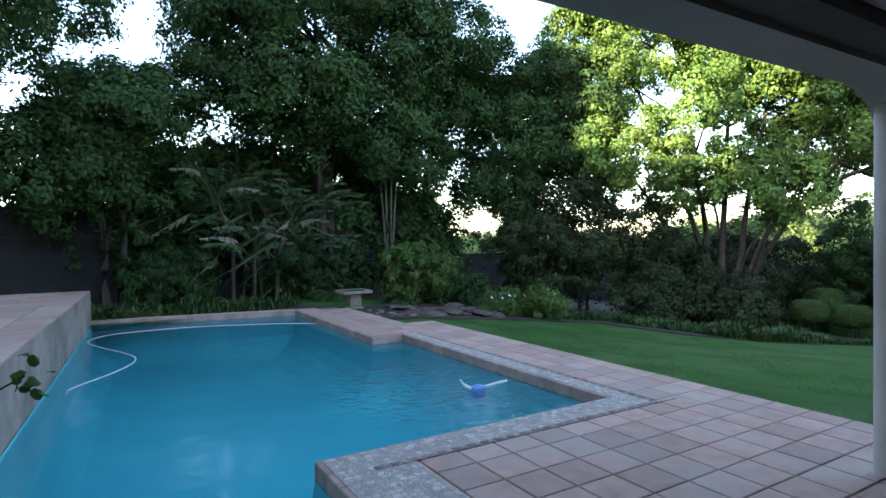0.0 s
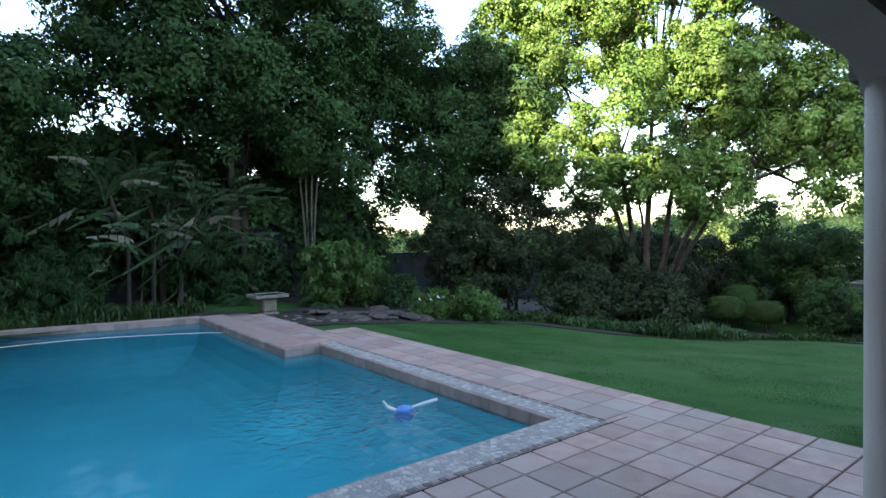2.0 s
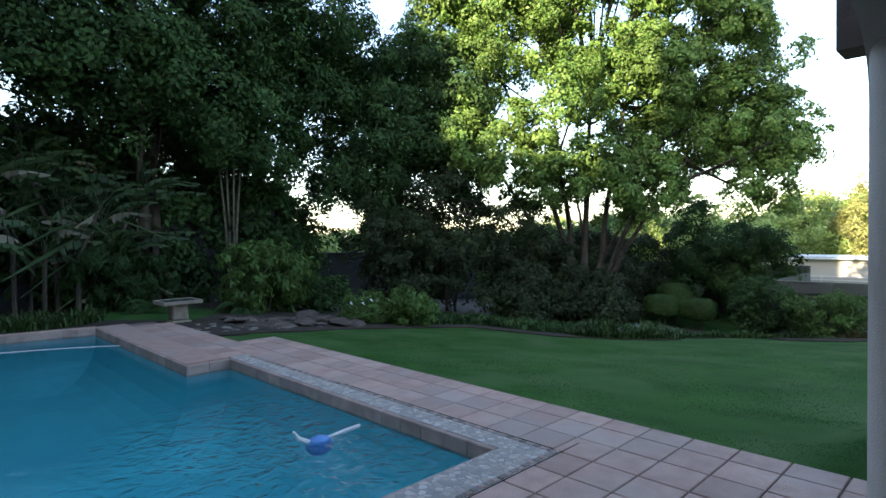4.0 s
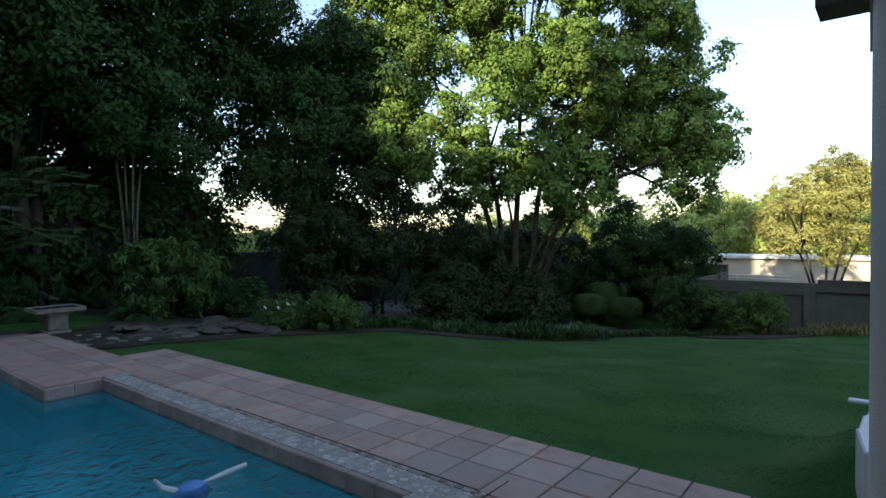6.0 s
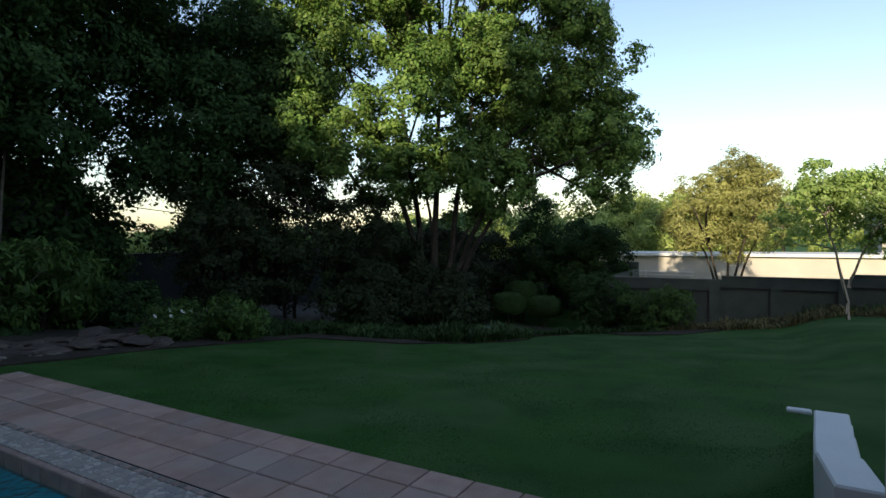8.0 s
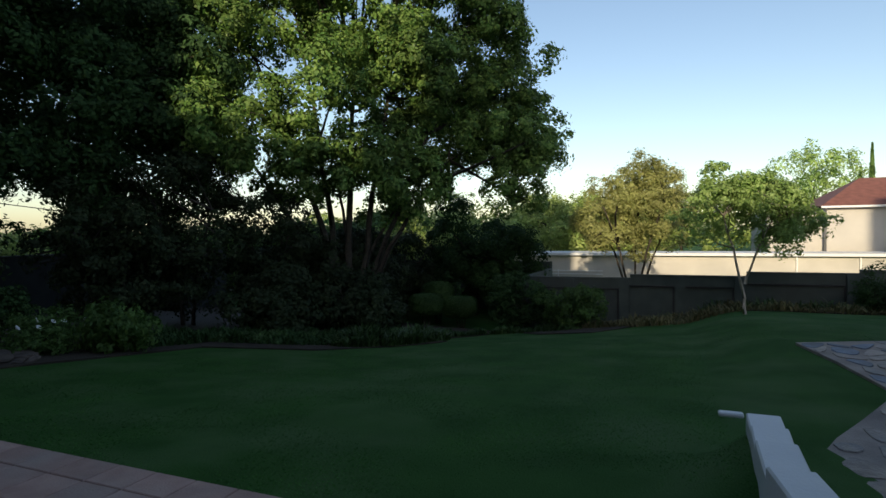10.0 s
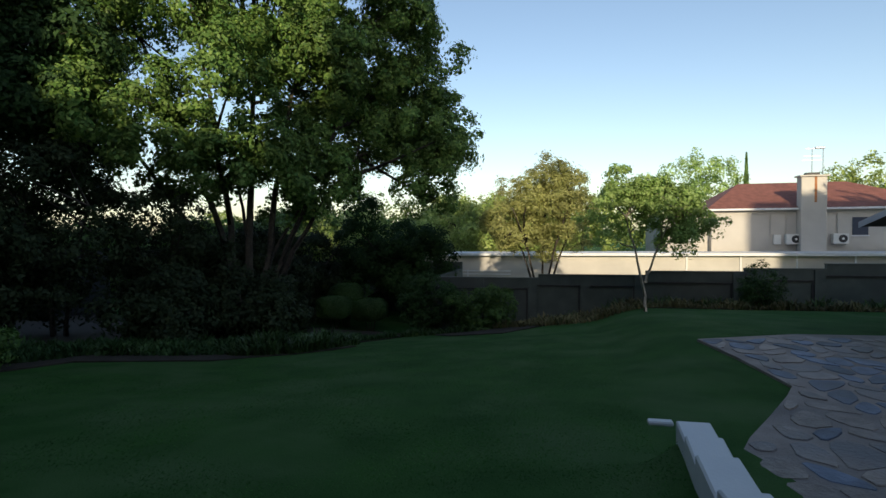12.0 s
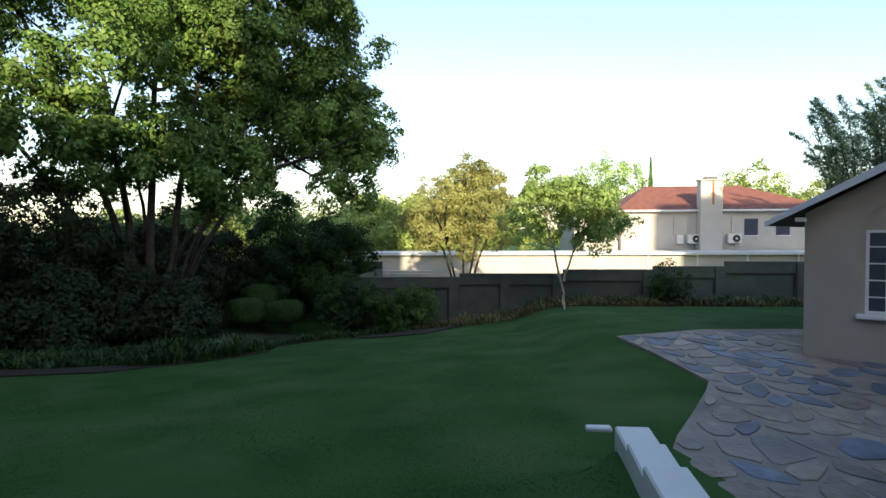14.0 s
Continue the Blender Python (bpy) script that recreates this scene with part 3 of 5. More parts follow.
def make_veranda():
    beam = bmesh.new()
    # beam with a rounded haunch at the pillar, drawn in x and z
    outline = [(-8, 3.35), (-8, 2.93)]
    outline += [(3.97 + 0.575 * math.sin(a), 2.55 + 0.38 * math.cos(a)) for a in [k * math.pi / 16 for k in range(9)]]
    outline += [(4.546, 3.35)]
    f = [beam.verts.new((x, 2.38, z)) for x, z in outline]
    b = [beam.verts.new((x, 2.04, z)) for x, z in outline]
    beam.faces.new(f)
    beam.faces.new(list(reversed(b)))
    n = len(outline)
    for i in range(n):
        beam.faces.new((f[i], b[i], b[(i + 1) % n], f[(i + 1) % n]))
    bmesh.ops.recalc_face_normals(beam, faces=beam.faces)
    structure(part("wall_beam", beam, "beige"), "beige plastered veranda beam with an arched end")
    # dark strip added for the shade in the gap behind the beam
    structure(part("ceiling_gap_shade", box(-8, 4.62, 1.78, 2.035, 2.97, 3.06), "dark_timber"), "dark strip standing in for the shaded gap between beam and ceiling")
    structure(part("ceiling", box(-8, 5.3, -3.0, 1.775, 3.06, 3.2), "ceiling"), "pale painted veranda ceiling")
    structure(part("wall_house", box(-8, 5.3, -3.3, -3.003, -0.4, 3.2), "beige"), "plain beige house wall behind the veranda")
    structure(part("wall_end", box(4.99, 5.3, -3.0, 1.9, -0.4, 3.055), "beige"), "plain beige end wall")
    structure(part("roof", box(-8.5, 5.33, -3.5, 2.32, 3.36, 3.5), "roof_grey"), "dark roof over the veranda")
    structure(part("fascia", box(5.08, 5.33, 2.335, 2.63, 2.97, 3.42), "dark_timber"), "dark fascia board of the veranda roof")
    structure(part("fascia_end", box(5.333, 5.36, -3.5, 2.63, 2.97, 3.42), "dark_timber"), "dark fascia board at the end of the veranda roof")


make_veranda()


# ---- unseen blocks added behind the veranda, their heights set to cast the garden's shade ----
for n_, (y0, y1, h) in enumerate([(-44, -17.2, 20.5), (-17.2, 0.2, 12.4), (0.2, 5.3, 24), (5.3, 5.8, 13.6), (5.8, 7.2, 17), (7.2, 12.9, 13.6), (12.9, 42, 19)]):
    structure(part("wall_wing", box(-12, -9.2, y0, y1 - 0.004, -1, h), "beige"), "plain beige block added out of view to shade the garden")


# ---- stepped white garden wall ----
def make_step_wall():
    t = thing("stepped_wall", (0, 0, 0), "low white-painted garden wall stepping down to the lawn", "garden wall")
    steps = ((7.58, 7.15, 2.41, 2.43, 0.31), (7.15, 6.68, 2.43, 2.46, 0.355), (6.68, 6.1, 2.46, 2.48, 0.41), (6.1, 5.62, 2.48, 2.42, 0.47))
    for x0, x1, y0, y1, z in steps:
        part("block", prism([(x0, y0 - 0.235), (x0, y0), (x1 + 0.003, y1), (x1 + 0.003, y1 - 0.235)], -0.6, z, 0.012), "white", t)
    part("kerb", box(7.6, 7.68, 2.42, 2.6, 0.25, 0.285, 0.01), "white", t)
    return t


make_step_wall()

# ---- stone patio ----
PATIO_Z = -0.35
PATIO = [(6.0, 2.1), (8.0, 1.95), (8.85, 1.62), (9.3, 1.42), (10.0, 1.03), (10.9, 0.55), (11.4, 0.32), (13.1, 0.54), (14.6, 0.83), (15.45, -1.1), (15.6, -3.1), (16.2, -9), (6.0, -9)]
structure(part("pavement_mortar", prism(PATIO, -0.7, PATIO_Z - 0.011), "mortar"), "grey-brown mortar of the stone patio")
structure(part("pavement_bed", prism([(5.4, 1.99), (6.0, 1.98), (6.0, -9), (5.4, -9)], -0.7, PATIO_Z - 0.02), "mortar"), "grey mortar")


# ---- garden house ----
HX, HY, HZ = 0.0, 0.0, -0.5


def make_garden_house():
    t = thing("garden_house", (13.05, -1.77, 0), "beige plastered gabled cottage with grey barge boards and arched window recess", "house", rz=-31)
    eave_z, slope, half = 1.93, 0.56, 4.2
    apex_y, apex_z = HY - half, eave_z + half * slope
    wy0, wy1, wz0, wz1 = HY - 2.6, HY - 0.79, 0.37, 1.66
    # front wall with an opening for the window
    bm = bmesh.new()
    ay = (wy0 + wy1) / 2
    ar = (wy1 - wy0) / 2 + 0.09
    arch = [(ay + ar, HZ)] and [(ay + ar, 0.3)] + [(ay + ar * math.cos(a), 1.55 + ar * 0.72 * math.sin(a)) for a in [k * math.pi / 14 for k in range(15)]] + [(ay - ar, 0.3)]
    outer = [(HY, HZ), (HY, eave_z), (apex_y, apex_z), (HY - 2 * half, eave_z), (HY - 2 * half, HZ)]
    vs = {}
    def ring(points, x):
        return [bm.verts.new((x, y, z)) for y, z in points]
    o, a = ring(outer, HX), ring(arch, HX)
    edges = [bm.edges.new((r[i], r[(i + 1) % len(r)])) for r in (o, a) for i in range(len(r))]
    bmesh.ops.triangle_fill(bm, edges=edges, use_beauty=True)
    a2 = ring(arch, HX + 0.1)
    for i in range(len(arch)):
        j = (i + 1) % len(arch)
        bm.faces.new((a[i], a[j], a2[j], a2[i]))
    # recess back with the window opening
    win = [(wy1, wz0), (wy1, wz1), (wy0, wz1), (wy0, wz0)]
    w = ring(win, HX + 0.1)
    edges = [bm.edges.get((a2[i], a2[(i + 1) % len(a2)])) for i in range(len(a2))] + [bm.edges.new((w[i], w[(i + 1) % 4])) for i in range(4)]
    bmesh.ops.triangle_fill(bm, edges=edges, use_beauty=True)
    w2 = ring(win, HX + 0.25)
    for i in range(4):
        bm.faces.new((w[i], w[(i + 1) % 4], w2[(i + 1) % 4], w2[i]))
    # side and back
    for (p, q) in ((outer[0], outer[1]), (outer[3], outer[4])):
        bm.faces.new([bm.verts.new(c) for c in ((HX, p[0], p[1]), (HX, q[0], q[1]), (HX + 9, q[0], q[1]), (HX + 9, p[0], p[1]))])
    bm.faces.new([bm.verts.new((HX + 9, y, z)) for y, z in outer])
    bmesh.ops.remove_doubles(bm, verts=bm.verts, dist=0.0005)
    bmesh.ops.recalc_face_normals(bm, faces=bm.faces)
    part("wall", bm, "cottage", t)
    # roof planes with overhang
    for s in (1, -1):
        bm = bmesh.new()
        over = half + 0.5
        y_e, z_e = apex_y + s * over, apex_z - over * slope + 0.08
        for c in ((HX - 0.42, apex_y, apex_z + 0.08), (HX - 0.42, y_e, z_e), (HX + 9.4, y_e, z_e), (HX + 9.4, apex_y, apex_z + 0.08)):
            bm.verts.new(c)
        bm.verts.ensure_lookup_table()
        bm.faces.new(bm.verts)
        bmesh.ops.recalc_face_normals(bm, faces=bm.faces)
        bmesh.ops.solidify(bm, geom=bm.faces[:], thickness=0.07)
        part("roof", bm, "dark_timber", t)
        bm = bmesh.new()
        ys = [(apex_y, apex_z + 0.15), (y_e + s * 0.02, z_e + 0.07), (y_e + s * 0.02, z_e - 0.02), (apex_y, apex_z - 0.06)]
        f = [bm.verts.new((HX - 0.46, y, z)) for y, z in ys]
        b = [bm.verts.new((HX - 0.43, y, z)) for y, z in ys]
        bm.faces.new(f)
        bm.faces.new(list(reversed(b)))
        for i in range(4):
            bm.faces.new((f[i], b[i], b[(i + 1) % 4], f[(i + 1) % 4]))
        bmesh.ops.recalc_face_normals(bm, faces=bm.faces)
        part("barge_board", bm, "fascia", t, "pale grey-blue barge board")
    # window
    wf = part("window_frame", box(HX + 0.105, HX + 0.155, wy0, wy1, wz1 - 0.045, wz1), "white", t, "white cottage-pane window frame")
    fr = bmesh.new()
    box(HX + 0.105, HX + 0.155, wy0, wy1, wz0, wz0 + 0.045, bm=fr)
    box(HX + 0.105, HX + 0.155, wy0, wy0 + 0.045, wz0 + 0.045, wz1 - 0.045, bm=fr)
    box(HX + 0.105, HX + 0.155, wy1 - 0.045, wy1, wz0 + 0.045, wz1 - 0.045, bm=fr)
    part("side_frame", fr, "white", wf)
    cols, rows = 7, 5
    for i in range(1, cols):
        y = wy1 - (wy1 - wy0) * i / cols
        part("glazing_bar", box(HX + 0.112, HX + 0.14, y - 0.01, y + 0.01, wz0 + 0.045, wz1 - 0.045), "white", wf)
    for i in range(1, rows):
        z = wz0 + (wz1 - wz0) * i / rows
        part("glazing_bar", box(HX + 0.110, HX + 0.142, wy0 + 0.045, wy1 - 0.045, z - 0.01, z + 0.01), "white", wf)
    part("pane", box(HX + 0.125, HX + 0.13, wy0 + 0.04, wy1 - 0.04, wz0 + 0.04, wz1 - 0.04), "glass", wf)
    part("window_sill", box(HX - 0.09, HX + 0.2, wy0 - 0.12, wy1 + 0.12, wz0 - 0.07, wz0 - 0.003, 0.012), "white", t, "white painted window sill")
    part("backing", box(HX + 0.4, HX + 0.43, wy0 - 0.5, wy1 + 0.5, 0.0, 2.2), "glass", t)
    lamp = thing("flood_lamp", (HX, HY, 0), "small white rectangular flood lamp under the eave", "lamp")
    lamp.matrix_world = t.matrix_world.copy()
    part("housing", box(-0.32, -0.12, -0.03, 0.12, 1.79, 1.86, 0.01), "lamp", lamp)
    part("arm", box(-0.12, -0.003, 0.0, 0.03, 1.8, 1.83), "metal", lamp)


make_garden_house()


# ---- boundary walls ----
def wall_run(x, y0, y1, base, top, mat, label, name="garden_wall", panel=3.0):
    t = thing(name, (x, y0, 0), label, "garden wall")
    L = y1 - y0
    part("wall", box(0, 0.2, 0, L, base, top), mat, t)
    part("coping", box(-0.03, 0.23, 0, L, top + 0.002, top + 0.05), mat, t)
    n = max(1, round(L / panel))
    for i in range(n):
        a = i * L / n
        part("pier", box(-0.07, -0.003, a + 0.05, a + 0.4, base, top - 0.0), mat, t)
        # black bars draw the shadow lines of panel recesses; the wall itself is flat
        part("top_rail", box(-0.05, -0.003, a + 0.42, a + L / n + 0.03, top - 0.42, top - 0.36), "black", t, "black bar standing in for the shadow line of the wall panel")
        part("side_rail", box(-0.05, -0.003, a + 0.42, a + 0.48, base, top - 0.423), "black", t)
    return t


wall_run(25.5, -11.5, -5.65, -1.7, 0.42, "fence", "dark grey-green plastered boundary wall with recessed panels, taller stretch", panel=2.9)
for y0, y1, top in ((-5.65, -3.0, 0.24), (-3.0, 0.4, 0.12), (0.4, 4.4, -0.04), (4.4, 8.6, -0.18)):
    wall_run(25.5, y0 + 0.002, y1 - 0.002, -2.3, top, "fence", "dark grey-green plastered boundary wall with recessed panels, stepping down", panel=2.6)


side = wall_run(31.5, 8.6, 30.0, -3.2, 0.1, "fence", "dark grey-green boundary wall set back behind the shrubs", panel=3.5)
ret = thing("garden_wall", (25.7, 8.6, 0), "short dark return of the boundary wall", "garden wall")
part("wall", box(0, 5.8, 0, 0.2, -3, -0.2), "fence", ret)


def back_wall():
    t = thing("garden_wall", (-9, 20.9, 0), "charcoal boundary wall with recessed panels behind the trees", "garden wall")
    part("wall", box(0, 20, 0, 0.2, -0.3, 2.78), "fence_dark", t)
    part("coping", box(0, 20, -0.05, 0.25, 2.782, 2.86), "fence_dark", t)
    for i in range(6):
        part("pier", box(i * 3.4, i * 3.4 + 0.4, -0.08, -0.003, -0.2, 2.7), "fence_dark", t)
        # black bar drawn as the shadow line at the panel's top
        part("rail", box(i * 3.4 + 0.42, i * 3.4 + 3.38, -0.05, -0.003, 2.0, 2.08), "black", t)
    t2 = thing("garden_wall", (11.2, 24.5, 0), "charcoal boundary wall between the trees", "garden wall")
    part("wall", box(0, 14.5, 0, 0.2, -2, 1.0), "fence_dark", t2)
    part("coping", box(0, 14.5, -0.05, 0.25, 1.002, 1.07), "fence_dark", t2)


back_wall()

# ---- neighbours beyond the wall ----
NX = 42.0


def make_neighbour():
    t = thing("neighbour_house", (0, 0, 0), "cream two-storey house with red hipped tile roof and tall chimney", "house")
    y0, y1 = -19.0, -5.6
    part("wall", box(NX, NX + 8, y0, y1, -3, 2.9), "cream", t)
    part("side_wall", box(NX + 0.6, NX + 8, y1 + 0.003, -2.6, -3, 2.75), "cream", t, "sunlit lower cream wing")
    # hip roof
    bm = bmesh.new()
    e = 0.35
    c = [(NX - e, y0 - e, 3.0), (NX - e, y1 + e, 3.0), (NX + 8 + e, y1 + e, 3.0), (NX + 8 + e, y0 - e, 3.0), (NX + 4, y0 + 4.2, 4.85), (NX + 4, y1 - 2.6, 4.85)]
    v = [bm.verts.new(p) for p in c]
    for f in ((0, 1, 5, 4), (1, 2, 5), (2, 3, 4, 5), (3, 0, 4), (3, 2, 1, 0)):
        bm.faces.new([v[i] for i in f])
    part("roof", bm, "roof_red", t, "weathered red tiled hip roof")
    part("fascia", box(NX - e - 0.03, NX - e + 0.05, y0 - e, y1 + e, 2.88, 2.996), "white", t, "white fascia and gutter")
    ch = part("chimney", box(NX - 0.75, NX - 0.003, -11.85, -10.45, -0.5, 4.85, 0.03), "cream", t, "cream plastered chimney with a rust streak")
    part("cap", box(NX - 0.85, NX + 0.1, -11.95, -10.35, 4.852, 4.94), "cream", ch)
    part("cowl", box(NX - 0.6, NX - 0.1, -11.5, -10.8, 4.943, 5.1), "black", ch)
    part("rust_streak", box(NX - 0.757, NX - 0.752, -11.3, -11.16, 3.3, 4.84), "rust", ch)
    for a, b, z0, z1 in ((-14.35, -13.5, 1.3, 2.38), (-16.35, -15.5, 1.3, 2.2)):
        w = part("window", box(NX - 0.03, NX - 0.003, a, b, z0, z1), "glass", t, "small dark window")
        part("window_sill", box(NX - 0.08, NX - 0.003, a - 0.05, b + 0.05, z0 - 0.08, z0 - 0.004), "white", w)
    w = part("window", box(NX + 0.56, NX + 0.597, -4.5, -3.6, 0.9, 2.0), "white", t, "white shuttered window")
    # pipes
    for y in (-9.0, -9.9, -12.7):
        part("pipe", tube_into(bmesh.new(), [(NX - 0.05, y, 1.3), (NX - 0.05, y, 2.6)], [0.04, 0.04], 6), "cream", t)
    return t


make_neighbour()


def ac_unit(y, z, label):
    t = thing("air_conditioner", (NX - 0.42, y, z), label, "air conditioner", "air conditioners on the neighbour's wall")
    part("casing", box(0, 0.35, -0.42, 0.42, 0, 0.62, 0.02), "ac", t)
    bm = bmesh.new()
    bmesh.ops.create_cone(bm, segments=20, radius1=0.24, radius2=0.24, depth=0.02, cap_ends=True, matrix=Matrix.Translation((-0.012, -0.1, 0.31)) @ Euler((0, math.pi / 2, 0)).to_matrix().to_4x4())
    g = part("fan_grille", bm, "black", t, "round black fan grille")
    bm = bmesh.new()
    bmesh.ops.create_cone(bm, segments=12, radius1=0.07, radius2=0.07, depth=0.02, cap_ends=True, matrix=Matrix.Translation((-0.035, -0.1, 0.31)) @ Euler((0, math.pi / 2, 0)).to_matrix().to_4x4())
    part("hub", bm, "ac", g)
    part("bracket", box(0.02, 0.418, -0.3, -0.26, -0.06, -0.003), "metal", t)
    part("bracket", box(0.02, 0.418, 0.26, 0.3, -0.06, -0.003), "metal", t)


ac_unit(-10.2, 0.76, "white split air conditioner unit with black round fan")
ac_unit(-12.75, 0.78, "white split air conditioner unit with black round fan beside the chimney")
bx = thing("meter_box", (NX - 0.2, -9.35, 0.75), "small white box on the neighbour's wall", "electrical box")
part("casing", box(0, 0.197, -0.2, 0.2, 0, 0.6, 0.01), "ac", bx)


def make_low_building():
    t = thing("neighbour_outbuilding", (0, 0, 0), "long low cream building with a white flat roof edge, partly sunlit", "house")
    part("wall", box(38.5, 41.2, -22, 14.5, -3, 0.18), "cream", t)
    part("roof", box(38.2, 41.5, -22.2, 14.8, 0.183, 0.34), "white", t, "white roof edge")
    for i in range(6):
        y = -18 + i * 2.9
        part("downpipe", box(38.42, 38.497, y, y + 0.07, -2.5, 0.17), "white", t)
    for i in range(5):
        y = 7.4 + i * 0.75
        w = part("window", box(38.46, 38.497, y, y + 0.5, -1.9, -1.25), "glass", t)
    part("railing", box(38.3, 38.34, 6.8, 12.5, -1.0, -0.95), "white", t)
    part("railing", box(38.3, 38.34, 6.8, 12.5, -0.8, -0.75), "white", t)
    part("railing_post", box(38.3, 38.34, 9.5, 9.55, -2.4, -0.7), "white", t)


make_low_building()
for y, h in ((-11.15, 1.5), (-11.75, 1.6)):
    an = thing("roof_antenna", (NX - 0.35, y, 5.1 if y > -11.3 else 4.94), "thin metal television antenna on the chimney", "antenna")
    bm = tube_into(bmesh.new(), [(0, 0, 0), (0, 0, h)], [0.025, 0.02], 6)
    part("mast", bm, "metal", an)
    bm = bmesh.new()
    if y > -11.3:
        for k, z in enumerate((0.75, 1.0, 1.45)):
            box(-0.015, 0.015, -0.55 + 0.1 * k, 0.55 - 0.1 * k, z, z + 0.03, bm=bm)
        part("elements", bm, "metal", an)
    else:
        box(-0.1, 0.1, -0.1, 0.45, h, h + 0.12, 0.03, bm)
        part("dish", bm, "metal", an)

cable = thing("cable", (0, 0, 0), "thin black overhead cable beyond the trees", "cable")
part("wire", tube_into(bmesh.new(), [(8, 56, 6.4), (17.5, 43.5, 5.0), (24, 41.5, 3.9), (34, 38.5, 2.6)], [0.03] * 4, 5), "black", cable)
# ---- trees ----
def main_tree():
    x, y = 20.9, 13.7
    z = gz(x, y)
    # middle of each mass of foliage and its radius: the sunlit left part, then the shaded right lobe
    sunlit = [(-3.4, 2.9, 7.3, 1.48), (-2.8, 4.0, 10.2, 1.43), (-2.9, 5.2, 12.3, 1.33), (-0.8, 2.8, 11.8, 1.70), (-1.8, 3.6, 13.6, 1.77), (-2.2, 0.2, 7.7, 1.71), (-2.6, 1.5, 6.2, 0.93), (-0.5, -0.5, 10.0, 1.58), (-0.7, -1.3, 7.2, 1.53), (-1.6, -0.0, 6.0, 1.03), (0.5, -1.4, 5.6, 0.99), (-0.1, 0.8, 13.2, 1.88), (1.7, -2.1, 9.5, 1.11), (2.4, -2.1, 11.9, 1.70), (2.0, -1.4, 14.7, 2.15), (0.6, 1.8, 16.1, 2.43), (-1.3, 4.7, 15.9, 1.73)]
    shaded = [(2.4, -1.0, 8.5, 1.17), (1.2, -1.9, 8.9, 0.92), (1.2, -1.0, 10.1, 1.00), (3.3, -2.7, 10.5, 0.93), (3.5, -3.8, 11.2, 1.36), (4.1, -4.8, 10.7, 1.18), (4.1, -4.1, 8.1, 1.62), (4.9, -5.3, 7.6, 1.20), (4.7, -5.1, 5.7, 0.97), (3.7, -3.5, 6.5, 0.83), (4.1, -4.1, 12.9, 1.38), (3.7, -3.5, 14.6, 1.70), (3.5, -2.6, 9.1, 1.07), (3.8, -2.8, 7.7, 0.80), (3.2, -1.8, 7.7, 0.95), (1.8, -1.5, 4.8, 0.86), (1.3, -0.3, 4.6, 0.83), (0.8, 0.5, 5.2, 0.92), (-0.4, 1.5, 5.5, 0.76), (1.8, -0.9, 6.3, 1.15), (3.2, -1.9, 7.1, 0.80), (-1.2, 2.6, 5.4, 0.54)]
    blobs = [(a, b, c, r, r, r * 0.95) for a, b, c, r in sunlit + shaded]
    trunks = [((-0.3, 0.6, 0.2), (-0.6, 1.0, 2.3), (-1.5, 3.8, 6.4), 0.14),
              ((-0.3, 0.5, 0.2), (-0.4, 0.8, 3.0), (-0.8, 2.7, 7.7), 0.16),
              ((-0.3, 0.4, 0.2), (-0.4, 0.8, 3.2), (-0.1, 1.8, 8.4), 0.16),
              ((-0.2, 0.3, 0.2), (-0.1, 0.4, 3.8), (0.8, 0.5, 9.5), 0.17),
              ((-0.1, 0.1, 0.2), (0.2, -0.2, 3.2), (1.4, -0.6, 8.8), 0.16),
              ((-0.0, 0.0, 0.2), (0.3, -0.4, 2.3), (2.6, -2.6, 6.4), 0.13),
              ((-0.0, 0.1, 0.2), (0.5, -0.6, 2.9), (2.2, -1.9, 7.4), 0.14),
              ((-0.3, 0.4, 0.2), (-0.6, 1.0, 1.6), (-1.0, 2.8, 3.9), 0.08),
              ((-0.2, 0.4, 0.2), (-0.3, 0.7, 2.7), (-0.5, 2.1, 5.5), 0.1),
              ((-0.1, 0.2, 0.2), (0.1, 0.0, 2.7), (1.5, -1.0, 4.7), 0.1),
              ((-0.2, 0.3, 0.2), (0.0, 0.2, 3.2), (0.2, 1.1, 5.7), 0.1)]
    tree("tree_large", (x, y, z), "large multi-stemmed tree with broad sunlit green crown beside the lawn", blobs, trunks, "leaf_big",
         clumps=2350, leaves=310000, clump_r=0.78, size=0.16, seed=11, shell=0.72, slim=0.58, limb_ends=60, twig=0.035)


main_tree()


def simple_tree(at, label, blobs, leaf, h, r=0.16, stems=1, seed=1, leaves=40000, clumps=260, clump_r=0.7, size=0.16, name="tree", spread=0.6, bark="bark", **kw):
    rng = np.random.default_rng(seed + 500)
    trunks = []
    for i in range(stems):
        a = 2 * math.pi * i / max(1, stems)
        o = 0.0 if stems == 1 else 0.2
        trunks.append(((o * math.cos(a), o * math.sin(a), -0.1), (spread * 0.3 * math.cos(a), spread * 0.3 * math.sin(a), h * 0.5), (spread * math.cos(a), spread * math.sin(a), h), r))
    return tree(name, at, label, blobs, trunks, leaf, bark, clumps, leaves, clump_r, size, seed, **kw)


